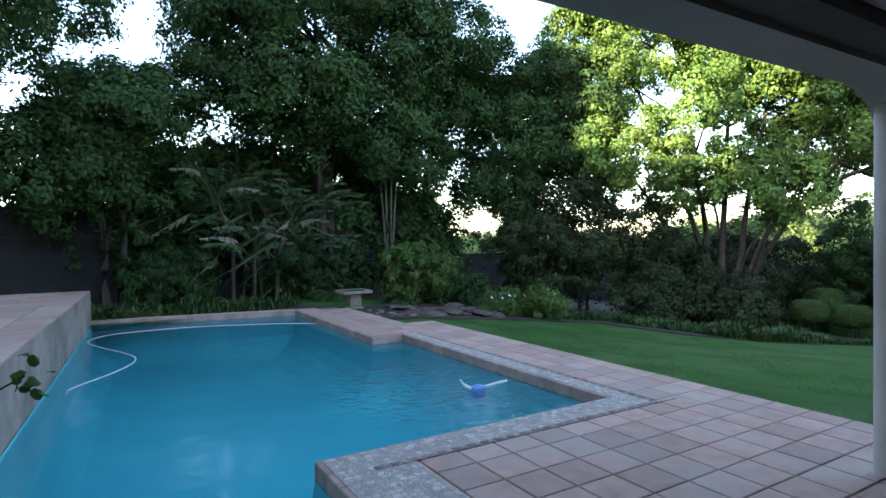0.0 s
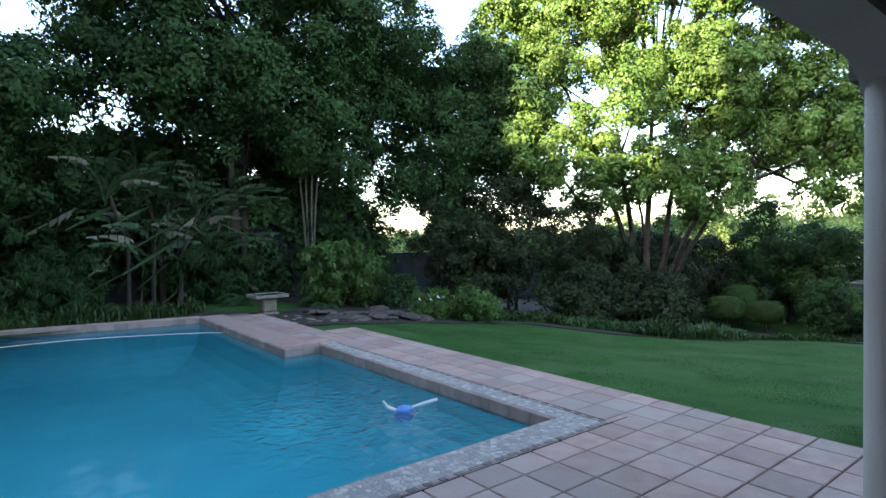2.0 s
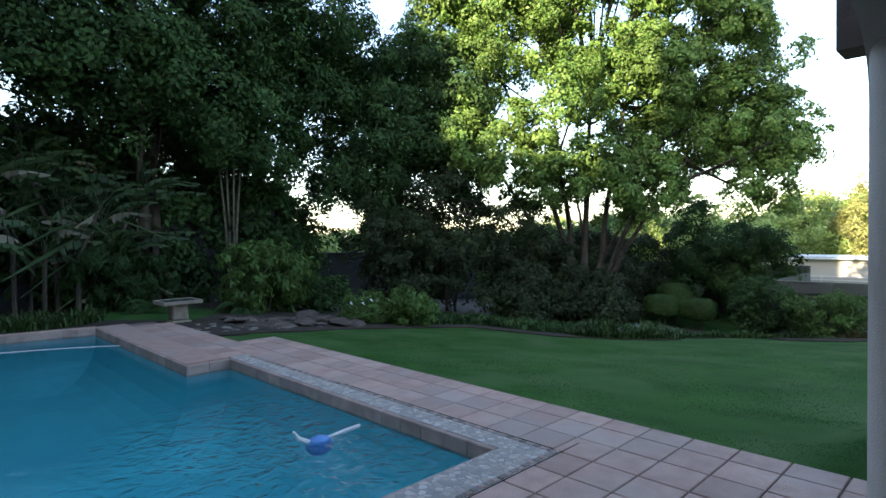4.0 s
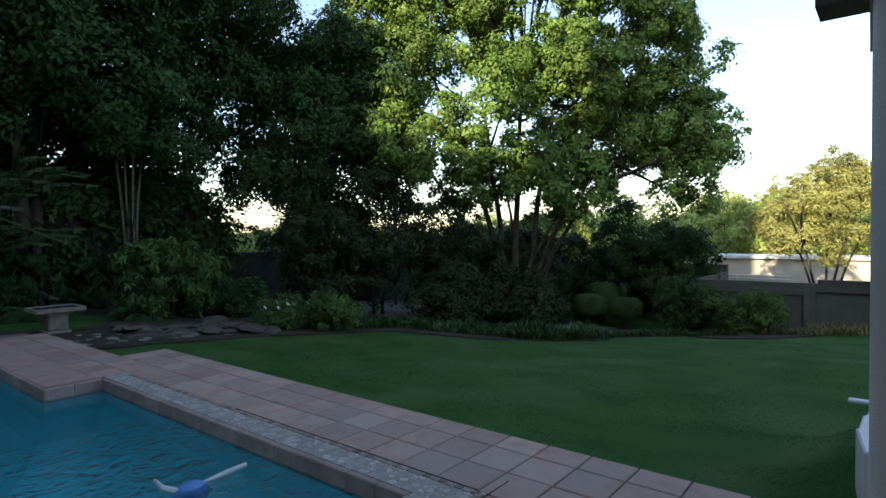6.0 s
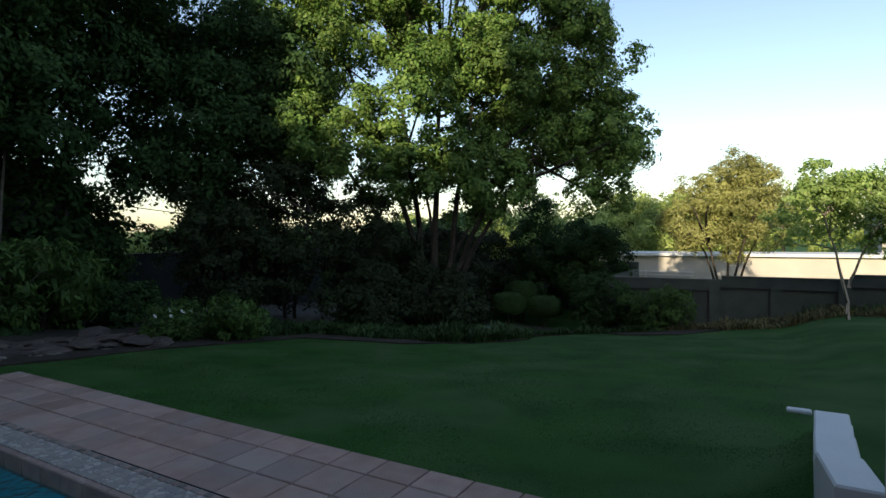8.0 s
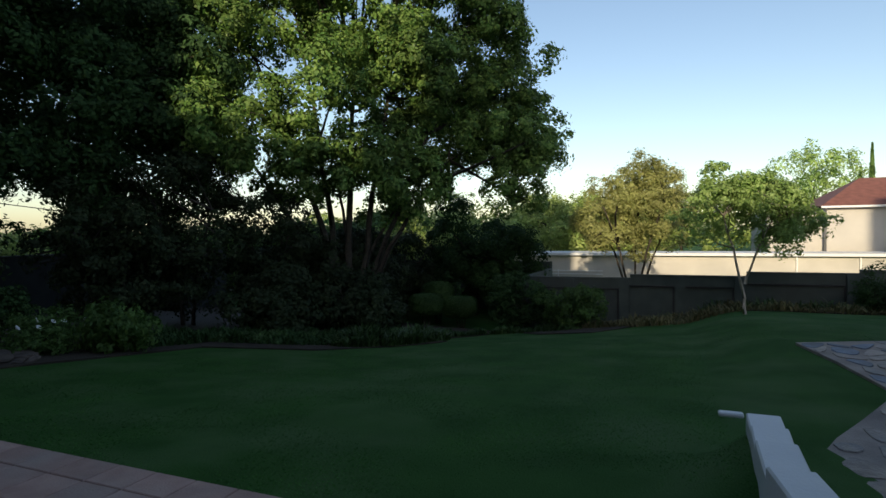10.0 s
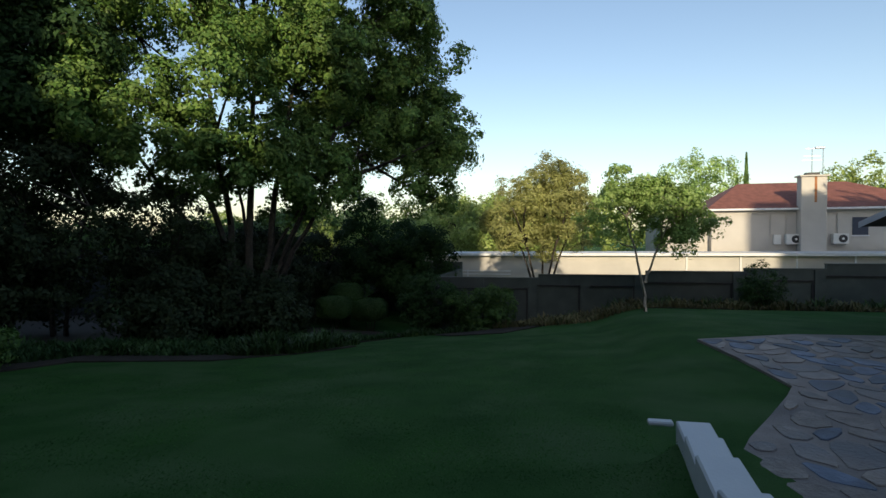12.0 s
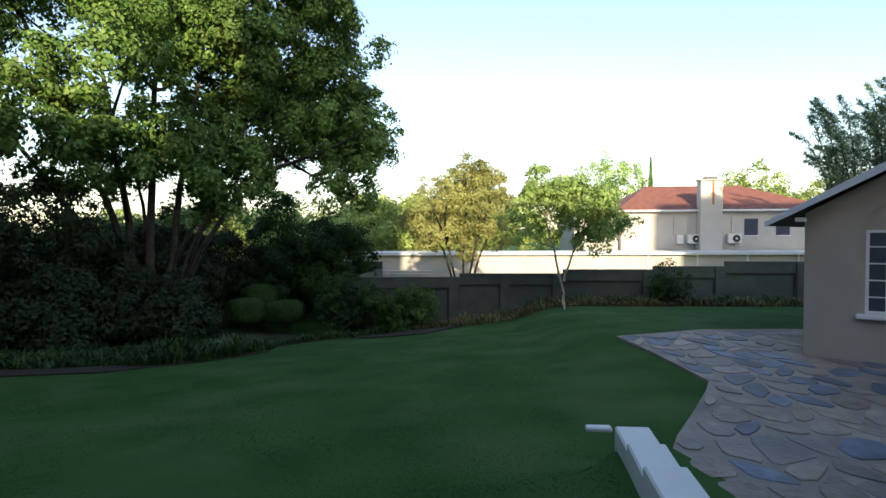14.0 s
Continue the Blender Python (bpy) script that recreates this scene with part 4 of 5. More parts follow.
# dense dark trees behind the pool
simple_tree((6.0, 19.6, 0), "tall dark green broadleaf tree behind the pool", [(-1.0, 0, 8, 3.0, 3, 3.4), (-2.7, 0, 9.6, 1.6, 2, 2.2), (-2.0, 0, 12, 2.0, 2, 1.8), (-3.3, 2.2, 6.4, 0.9, 0.9, 0.8), (-3.7, 2.5, 8.8, 0.8, 0.8, 0.7), (1.8, 0.5, 8.5, 3.0, 3, 3.2), (0.6, 0, 11, 3.2, 3, 2.8), (-2.0, -0.5, 5.6, 2.0, 2, 1.9), (2.4, -0.5, 5.8, 2.4, 2, 1.7), (-3.6, 2.5, 12.0, 1.7, 1.7, 1.5), (-1.0, 1.6, 12.5, 2.1, 2.1, 1.9)], "leaf_dark", 8.5, 0.2, 3, 21, 104000, 900, 1.05, 0.18, limb_ends=30)
simple_tree((10.6, 21.0, gz(10.6, 21)), "dark green broadleaf tree with hanging branches", [(0, 0, 7.5, 3.0, 3, 2.6), (1.2, 0, 9.8, 2.8, 2.6, 2.4), (-1.5, -0.5, 6.0, 2.4, 2, 1.5), (-1.6, 0, 11.4, 2.0, 2.2, 1.6), (1.7, -0.1, 4.9, 0.9, 0.9, 0.8), (2.6, -0.7, 4.6, 0.8, 0.8, 0.7), (-2.8, 0.2, 13.4, 2.0, 2.0, 1.8)], "leaf_dark", 6.5, 0.18, 2, 22, 88000, 740, 1.05, 0.18, limb_ends=24)
simple_tree((15.2, 20.5, gz(15.2, 20.5)), "dark green tree filling the space between larger crowns", [(0, 0, 7, 2.6, 2.6, 3.4), (0.2, 0, 9.6, 2.3, 2.3, 2.0), (1.8, -0.6, 5.0, 2.2, 2.2, 2.6), (2.6, -0.6, 8.8, 2.2, 2.3, 2.8), (0.5, -0.2, 6.3, 1.3, 1.3, 1.2), (2.1, -0.7, 10.0, 1.5, 1.5, 1.4), (1.4, -1.6, 7.0, 1.2, 1.2, 1.1)], "leaf_dark", 7, 0.14, 2, 23, 88000, 720, 1.0, 0.18, limb_ends=30)
simple_tree((-0.4, 19.1, 0), "domed dark green tree in front of the charcoal wall", [(0, 0, 4.7, 2.2, 2.2, 1.9), (1.1, 0, 3.4, 1.7, 1.6, 1.3), (-1.3, 0, 3.8, 1.7, 1.7, 1.4), (0.3, 0, 5.6, 1.6, 1.6, 1.0)], "leaf_dark", 4.4, 0.12, 2, 24, 56000, 560, 0.75, 0.16, limb_ends=20)
simple_tree((-3.9, 16.5, 0), "tall dark tree overhanging the raised terrace", [(0.2, 0, 7.6, 2.3, 2.2, 1.7), (-0.5, 0, 10.5, 2.8, 2.6, 2.4), (1.1, 5.1, 8.2, 1.2, 1.2, 1.1), (1.8, 4.7, 8.9, 1.1, 1.1, 1.0)], "leaf_dark", 8, 0.2, 2, 25, 62000, 520, 0.95, 0.17, limb_ends=16)
# undergrowth behind the pool that closes the view below the crowns
for i, (x, y, h) in enumerate([(-7.5, 22.6, 4.0), (-3.6, 22.8, 4.2), (-1.0, 22.9, 4.6), (2.2, 21.6, 5.0), (4.6, 21.6, 5.6), (7.2, 21.6, 5.6), (9.4, 21.6, 5.2), (11.4, 22.0, 3.4), (5.8, 22.6, 6.4), (3.2, 22.4, 6.2), (8.4, 22.8, 6.2), (0.8, 22.9, 5.4)]):
    simple_tree((x, y, gz(x, y)), "dense dark undergrowth shrub below the tall trees", [(0, 0, h * 0.68, 2.0, 1.0, h * 0.36), (0, -0.3, h * 0.3, 2.0, 0.9, h * 0.3)], "leaf_dark", h * 0.7, 0.05, 3, 140 + i, 12500, 300, 0.75, 0.22, name="shrub_tree", spread=0.8, limb_ends=8, category="shrub")
# low dark shrubby trees under the big one
for i, (x, y, h, w) in enumerate([(16.2, 17.2, 5.2, 2.2), (18.6, 16.0, 4.5, 1.8), (14.0, 18.2, 4.0, 1.3), (20.2, 15.9, 3.4, 1.5), (22.6, 14.8, 3.9, 1.6), (19.2, 13.4, 1.5, 1.3), (24.6, 16.8, 3.6, 1.9), (27.3, 15.0, 3.6, 1.7), (17.0, 14.6, 1.4, 1.3)]):
    simple_tree((x, y, gz(x, y)), "dense dark shrubby tree with small reddish-green leaves", [(0, 0, h * 0.62, w, w, h * 0.42), (0.4, -0.3, h * 0.3, w * 0.8, w * 0.8, h * 0.3)], "leaf_shrub", h * 0.7, 0.06, 4, 40 + i, 19000, 300, 0.6, 0.14, name="shrub_tree", spread=w * 0.5, limb_ends=26, twig=0.02, category="shrub")
simple_tree((29.2, 12.0, -2.5), "rounded dark green tree behind the topiary", [(0, 0, 3.7, 2.4, 2.5, 1.9), (0.2, 0.2, 1.7, 2.4, 2.7, 1.7), (0, -1.6, 2.6, 1.8, 1.8, 1.6)], "leaf_dark", 3, 0.12, 2, 51, 42000, 420, 0.75, 0.16)
simple_tree((28.2, 4.4, -1.8), "multi-stemmed tree with sunlit yellow-green feathery foliage", [(0, -0.3, 4.6, 1.6, 1.6, 1.6), (-0.2, 1.3, 3.6, 1.3, 1.1, 1.2), (0.1, -0.2, 5.6, 1.2, 1.0, 1.0), (0, -1.3, 3.8, 1.3, 0.9, 1.4), (0, 0.7, 4.9, 1.1, 0.8, 1.2), (0, 0.4, 3.0, 1.3, 2.0, 0.6)], "leaf_yellow", 3.4, 0.07, 5, 52, 42000, 700, 0.5, 0.14, spread=1.3, limb_ends=24, twig=0.025, bark="bark", slim=0.3)
tree("sapling_tree", (21.9, 0.85, gz(21.9, 0.85)), "young pale-stemmed tree with an airy light green crown on the lawn",
     [(0, 1.0, 3.1, 1.0, 1.0, 1.0), (0, -0.3, 3.5, 1.0, 1.1, 0.7), (0.1, -1.4, 3.0, 0.8, 0.7, 0.7), (0, 0.5, 3.9, 0.8, 0.9, 0.4), (0, -1.1, 2.2, 0.5, 0.5, 0.2)],
     [((0, 0, -0.1), (0, 0, 0.9), (0, 0.6, 3.0), 0.055), ((0, 0, 0.9), (0, -0.2, 1.8), (0, -0.9, 3.3), 0.04)], "leaf_sapling", "pale_bark", 620, 17000, 0.36, 0.125, 53, limb_ends=26, twig=0.014)


def plumed_tree():
    rng = np.random.default_rng(54)
    t = thing("tree", (29.3, -12.9, -2.0), "tall feathery blue-green tree with arching plumes behind the cottage", "tree")
    stems, at, up = bmesh.new(), [], []
    for k in range(110):
        y0 = 1.4 - 7.5 * rng.uniform()
        top = rng.uniform(6.6, 9.4) + (1.8 * rng.uniform() if y0 < -1.5 else 0)
        x0, sweep = rng.uniform(-1.8, 1.8), rng.uniform(0.5, 1.5)
        line = []
        for q in range(7):
            u = q / 6
            line.append(Vector((x0 * (0.3 + 0.7 * u), y0 * (0.35 + 0.65 * min(1, 1.4 * u)) + sweep * u ** 3, 1.0 + (top - 1.0) * math.sin(1.5 * u))))
        if k % 4 == 0:
            tube_into(stems, [tuple(p) for p in line], [0.05 * (1.1 - q / 6) for q in range(7)], 5)
        u = rng.uniform(0.25, 1, 340) ** 0.8
        pts = np.array([[p[c] for p in line] for c in range(3)])
        c = np.stack([np.interp(u * 6, range(7), pts[a]) for a in range(3)], 1)
        at.append(c + rng.normal(size=(340, 3)) * (0.3 * (1.12 - u))[:, None])
        up.append(rng.normal(size=(340, 3)) + np.array([0, 0, 0.2]))
    part("trunk", stems, "bark", t)
    part("crown", leaves_mesh("plumed_crown", np.concatenate(at), np.concatenate(up), 0.22, rng, 0.2, 0.1), "leaf_blue", t)


plumed_tree()


# distant trees on the skyline
def far_trees():
    rng = np.random.default_rng(77)
    # trees with the pale warm leaf have sunlight in their colour
    spots = [(48, 18, 4.7, "leaf_far_sunlit"),
             (50, 22, 3.9, "leaf_far_sunlit"),
             (52, 13, 4.8, "leaf_far_sunlit"),
             (55, 8, 6, "leaf_far_sunlit"),
             (47, 8.5, 4.4, "leaf_far_sunlit"),
             (58, 2, 5.8, "leaf_far_sunlit"),
             (60, 16, 5.2, "leaf_far_sunlit"),
             (60, 30, 4.3, "leaf_far_sunlit"),
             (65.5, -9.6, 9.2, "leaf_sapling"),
             (62, -22.5, 7.6, "leaf_far_sunlit"),
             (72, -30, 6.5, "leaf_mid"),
             (44, 30, 3.9, "leaf_far_sunlit"),
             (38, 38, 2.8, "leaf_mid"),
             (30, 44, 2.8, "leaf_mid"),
             (24, 46, 2.8, "leaf_far_sunlit"),
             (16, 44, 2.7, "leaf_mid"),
             (4, 42, 2.6, "leaf_far_sunlit"),
             (-6, 40, 2.5, "leaf_far_sunlit"),
             (70, -36, 7, "leaf_far_sunlit"),
             (68, 12, 5.4, "leaf_far_sunlit"),
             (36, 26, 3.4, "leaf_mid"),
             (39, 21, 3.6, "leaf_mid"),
             (42, 16.5, 3.6, "leaf_far_sunlit"),
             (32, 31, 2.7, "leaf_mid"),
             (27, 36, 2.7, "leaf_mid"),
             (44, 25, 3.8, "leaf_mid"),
             (21, 38, 2.7, "leaf_far_sunlit"),
             (36, 17.5, 3, "leaf_far_sunlit")]
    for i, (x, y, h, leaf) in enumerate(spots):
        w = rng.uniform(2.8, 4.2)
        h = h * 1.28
        simple_tree((x, y, -2), "distant leafy tree on the skyline" + (", warm evening sun put into its leaf colour" if leaf == "leaf_far_sunlit" else ", dark green"),
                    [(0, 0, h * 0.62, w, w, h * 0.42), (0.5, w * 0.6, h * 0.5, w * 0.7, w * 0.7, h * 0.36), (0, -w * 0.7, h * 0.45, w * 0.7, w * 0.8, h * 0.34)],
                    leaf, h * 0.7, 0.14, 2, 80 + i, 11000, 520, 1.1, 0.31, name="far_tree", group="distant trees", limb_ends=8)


far_trees()
def cypress(at, h, w, seed):
    rng = np.random.default_rng(seed)
    t = thing("cypress", at, "slim dark green cypress on the skyline", "tree", "slim cypresses")
    part("trunk", tube_into(bmesh.new(), [(0, 0, -0.1), (0, 0, h * 0.5), (0, 0, h * 0.96)], [0.16, 0.1, 0.03], 6), "bark", t)
    n = 9000
    u, a = rng.uniform(0.06, 1, n), rng.uniform(0, 2 * np.pi, n)
    r = w * np.sin(np.pi * (0.12 + 0.86 * u) ** 0.8) * rng.uniform(0.6, 1.05, n) * (1 + 0.2 * np.sin(u * 40 + a * 2))
    p = np.stack([r * np.cos(a), r * np.sin(a), u * h], 1)
    up = np.stack([np.cos(a), np.sin(a), np.full(n, 0.3)], 1)
    part("crown", leaves_mesh("cypress_leaves", p, up, 0.26, rng, 0.5), "leaf_mid", t)


cypress((79.8, -18.1, -2), 13.2, 0.42, 5)
cypress((79.7, -17.0, -2), 10.6, 0.36, 6)



# ---- plants ----
def bush(at, label, rx, ry, rz, leaf, n=9000, clumps=60, size=0.1, seed=1, slim=0.5, droop=0.1, clump_r=0.25, name="bush", category="shrub", shell=0.6, group="", stems=5):
    trunks = []
    for i in range(stems):
        a = i * 2.4
        trunks.append(((0.08 * math.cos(a), 0.08 * math.sin(a), -0.05), (0.2 * rx * math.cos(a), 0.2 * ry * math.sin(a), rz * 0.6), (0.55 * rx * math.cos(a), 0.55 * ry * math.sin(a), rz * 1.3), 0.02))
    return tree(name, at, label, [(0, 0, rz, rx, ry, rz), (0, 0, rz * 0.6, rx * 0.6, ry * 0.6, rz * 0.6)], trunks, leaf, "bark", clumps * 5 if clumps < 200 else clumps, n, clump_r * 1.15, size, seed, shell, slim, droop, category, group, 6, 0.01)


def strap_clump(at, label, rx, ry, n, length, seed, name="strap_leaf_bed", leaf="leaf_strap", follow=True, heading=0.0):
    """A bed of arching strap leaves; each leaf is a bent ribbon."""
    rng = np.random.default_rng(seed)
    t = thing(name, at, label, "plants")
    verts, faces = [], []
    for i in range(n):
        a, r = rng.uniform(0, 2 * math.pi), math.sqrt(rng.uniform(0, 1))
        ex, ey = rx * r * math.cos(a), ry * r * math.sin(a)
        bx, by = ex * math.cos(heading) - ey * math.sin(heading), ex * math.sin(heading) + ey * math.cos(heading)
        bz = gz(at[0] + bx, at[1] + by) - at[2] if follow else 0
        d, ln = rng.uniform(0, 2 * math.pi), length * rng.uniform(0.6, 1.2)
        w = 0.018 * rng.uniform(0.8, 1.6)
        ln *= 0.72 + 0.38 * math.sin(bx * 2.9 + seed) * math.cos(by * 3.7 + bx)
        lean = rng.uniform(0.25, 0.9)
        k = len(verts)
        for j, s in enumerate((0, 0.4, 0.75, 1.0)):
            out, up = ln * lean * s * s, ln * (s - 0.45 * lean * s * s)
            ww = w * (1.0, 1.1, 0.8, 0.1)[j]
            for sg in (-1, 1):
                verts.append((bx + out * math.cos(d) - sg * ww * math.sin(d), by + out * math.sin(d) + sg * ww * math.cos(d), bz + up))
        for j in range(3):
            faces.append((k + 2 * j, k + 2 * j + 1, k + 2 * j + 3, k + 2 * j + 2))
    me = bpy.data.meshes.new(name)
    me.from_pydata(verts, [], faces)
    part("leaves", me, leaf, t)
    return t


strap_clump((17.4, 10.4, gz(17.4, 10.4)), "bed of green strap-leaved lilies along the lawn", 2.5, 0.7, 2600, 0.62, 5, heading=-0.25)
for i, (x, y, rx) in enumerate([(-0.3, 16.6, 1.6), (2.6, 16.6, 1.6), (-3.0, 16.8, 1.5)]):
    strap_clump((x, y, 0), "row of dark green strap-leaved plants behind the pool coping", rx, 0.7, 1100, 0.5, 60 + i)
strap_clump((14.5, 12.9, gz(14.5, 12.9)), "dark strap-leaved plants under the tree", 1.6, 0.6, 700, 0.4, 64, heading=-0.6)
strap_clump((24.0, -2.2, gz(24, -2.2)), "low border of dry brownish plants along the boundary wall", 0.6, 5.6, 2200, 0.4, 65, leaf="leaf_border")
strap_clump((24.5, -2.6, gz(24.5, -2.6)), "green spiky border plants along the boundary wall", 0.5, 6.0, 900, 0.5, 67)
strap_clump((23.3, 3.4, gz(23.3, 3.4)), "low border of dry brownish plants by the boundary wall", 1.0, 2.8, 1500, 0.4, 66, leaf="leaf_border")
strap_clump((22.6, 7.6, gz(22.6, 7.6)), "low dark border plants before the shrubs", 0.7, 1.8, 700, 0.35, 68)
bush((10.9, 13.5, gz(10.9, 13.5)), "bright green leafy shrub at the edge of the lawn", 0.6, 0.6, 0.48, "leaf_mid", 7000, 50, 0.1, 71)
bush((10.0, 14.3, gz(10.0, 14.3)), "low green flowering shrub with small white blooms", 1.0, 0.6, 0.35, "leaf_mid", 8000, 60, 0.07, 72)
bush((8.4, 17.0, gz(8.4, 17)), "large split-leaf philodendron with glossy green leaves", 1.15, 1.1, 0.95, "leaf_mid", 5200, 60, 0.24, 73, slim=0.26, droop=0.9, clump_r=0.35)
bush((10.4, 17.0, gz(10.4, 17)), "dark low shrub beside the rockery", 1.1, 0.8, 0.6, "leaf_dark", 9000, 60, 0.09, 74)
bush((23.4, 6.3, gz(23.4, 6.3)), "medium green shrub before the boundary wall", 1.2, 1.4, 0.75, "leaf_mid", 12000, 80, 0.1, 75)
bush((24.6, 8.4, gz(24.6, 8.4)), "dark shrub before the boundary wall", 1.1, 1.6, 1.2, "leaf_dark", 14000, 90, 0.1, 76)
bush((24.4, -3.2, gz(24.4, -3.2)), "small dark shrub on the boundary wall", 0.5, 0.6, 0.7, "leaf_dark", 5000, 40, 0.08, 77)
bush((5.0, 18.5, 0), "tall spiky dark shrub below the trees", 1.4, 0.9, 0.9, "leaf_dark", 9000, 60, 0.25, 78, slim=0.14, droop=-0.6)
bush((1.0, 18.8, 0), "dark spiky shrub against the wall", 1.6, 0.9, 0.8, "leaf_dark", 9000, 60, 0.25, 79, slim=0.14, droop=-0.6)


def topiary(at, r, h, seed):
    """A shrub clipped to a soft-edged drum: twigs inside a skin of small dense leaves."""
    rng = np.random.default_rng(seed)
    t = thing("topiary", at, "dense green shrub clipped to a rounded drum", "shrub", "clipped topiary shrubs")
    n = 15000
    d = rng.normal(size=(n, 3))
    d /= np.linalg.norm(d, axis=1)[:, None]
    k = (np.abs(d) ** 3.2).sum(1) ** (-1 / 3.2)
    uneven = 1 + 0.035 * np.sin(d[:, 0] * 7 + seed) * np.cos(d[:, 1] * 6)
    p = d * (k * uneven * rng.uniform(0.93, 1.01, n))[:, None] * np.array([r, r, h * 0.33]) + np.array([0, 0, h * 0.67])
    part("crown", leaves_mesh("topiary_leaves", p, d + np.array([0, 0, 0.2]), 0.075, rng, 0.6), "leaf_hedge", t)
    for q in range(4):
        a = q * 1.6
        part("stem", tube_into(bmesh.new(), [(0.1 * math.cos(a), 0.1 * math.sin(a), -0.05), (0.4 * r * math.cos(a), 0.4 * r * math.sin(a), h * 0.6)], [0.03, 0.015], 5), "bark", t)


for i, (x, y, h) in enumerate([(24.6, 12.6, 1.4), (25.4, 11.35, 1.4), (26.2, 12.75, 1.9)]):
    topiary((x, y, gz(x, y)), 0.7, h, 90 + i)


def paddle(target, p1, way, side, L, d, sag, torn):
    """One leaf; a torn one is cut into strips that hang apart."""
    ragged = random.Random(int(1000 * (p1.x + 7 * p1.z)))
    strips = 6 if torn else 1
    for n_ in range(strips):
        u0, u1 = n_ / strips, (n_ + 0.86) / strips if torn else 1.0
        rows = []
        for u in (u0, (u0 + u1) / 2, u1):
            c = p1 + way * L * u + Vector((math.cos(d), math.sin(d), -0.6)) * sag * u * u
            w = (math.sin(math.pi * min(0.97, 0.12 + 0.88 * u)) if u < 0.99 else 0.08) * (ragged.uniform(0.45, 1.2) if torn else 1)
            dip = (0.06 + 0.16 * ((n_ * 7) % 4) / 3) if torn else 0
            rows.append([target.verts.new(c + side * w * sg - Vector((0, 0, (0.02 + dip * w) if sg else 0))) for sg in (-1, 0, 1)])
        for a, b in zip(rows, rows[1:]):
            for m_ in range(2):
                target.faces.new((a[m_], a[m_ + 1], b[m_ + 1], b[m_]))


def strelitzia(at, label, seed, n=26, h=4.2):
    rng = np.random.default_rng(seed)
    t = thing("strelitzia", at, label, "plant")
    lv, dry = bmesh.new(), bmesh.new()
    for s in range(6):
        a = s * 1.1
        bx, by = 0.9 * math.cos(a) * rng.uniform(0.3, 1), 0.5 * math.sin(a)
        sh = h * (0.35, 0.75, 0.55, 0.85, 0.45, 0.68)[s]
        top = Vector((bx * 1.5 + 0.25 * math.cos(5 * s), by * 1.2, sh))
        part("stem", tube_into(bmesh.new(), [(bx, by, -0.05), (bx * 1.15 + 0.12 * math.sin(7 * s), by * 1.1, sh * 0.5), top], [0.065, 0.055, 0.04], 7), "bark", t)
        for k in range(20):
            hang = k > 18
            d, lean = rng.uniform(0, 2 * math.pi), rng.uniform(0.15, 1.3) if not hang else 1.0
            way = Vector((math.cos(d) * lean, math.sin(d) * lean, (1.0 if k % 6 else -0.35) if not hang else -0.5)).normalized()
            p0 = top - Vector((0, 0, rng.uniform(0, 0.7)))
            p1 = p0 + way * (rng.uniform(0.35, 0.85) if not hang else 0.25)
            tube_into(lv, [p0, p1], [0.018, 0.01], 4)
            old = hang or rng.uniform() < 0.12
            side = (way.cross(Vector((0, 0, 1))).normalized() + Vector((0, 0, rng.uniform(-0.9, 0.9)))).normalized() * rng.uniform(0.05, 0.1)
            paddle(dry if old else lv, p1, way, side, rng.uniform(0.55, 0.95) * (0.7 if old else 1), d, 0.7 if not hang else 0.2, old or k % 3 > 0)
    part("leaves", lv, "leaf_banana", t)
    part("dry_leaves", dry, "leaf_dry", t, "pale torn and dried leaves")
    return t


for i, (dx, dy, dz) in enumerate([(0.1, -0.3, 0.62), (-0.5, -0.5, 0.6), (-0.2, -0.45, 0.66), (0.4, -0.5, 0.5), (-0.75, -0.3, 0.62), (0.6, -0.2, 0.58), (-0.35, -0.2, 0.7)]):
    bm = bmesh.new()
    bmesh.ops.create_cone(bm, segments=7, radius1=0.015, radius2=0.055, depth=0.035, cap_ends=True)
    fl = part("flower", bm, "petal", None)
    fl.matrix_world = pose(10.0 + dx, 14.3 + dy, gz(10.0, 14.3) + dz, 40, 10 * i, 0)
    tagged(fl, "small open white garden flower on the low green shrub", "flower", "white flowers on the shrub")
tree("pale_stemmed_tree", (8.4, 19.3, gz(8.4, 19.3)), "slender tree with several pale grey stems, shaded", [(0, 0, 5.4, 1.3, 1.0, 0.9)],
     [((0.05 * k, 0.05 * (k % 2), -0.1), (0.09 * k - 0.1, 0, 3.2), (0.42 * k - 0.6, 0, 6.6), 0.045) for k in range(4)], "leaf_dark", "grey_bark", 60, 6000, 0.6, 0.17, 36, limb_ends=8)
strelitzia((3.4, 18.6, 0), "tall clump of wild banana with torn paddle leaves", 31, h=4.0)
strelitzia((4.6, 19.3, 0), "tall clump of wild banana with torn paddle leaves, shaded", 32, h=4.4)


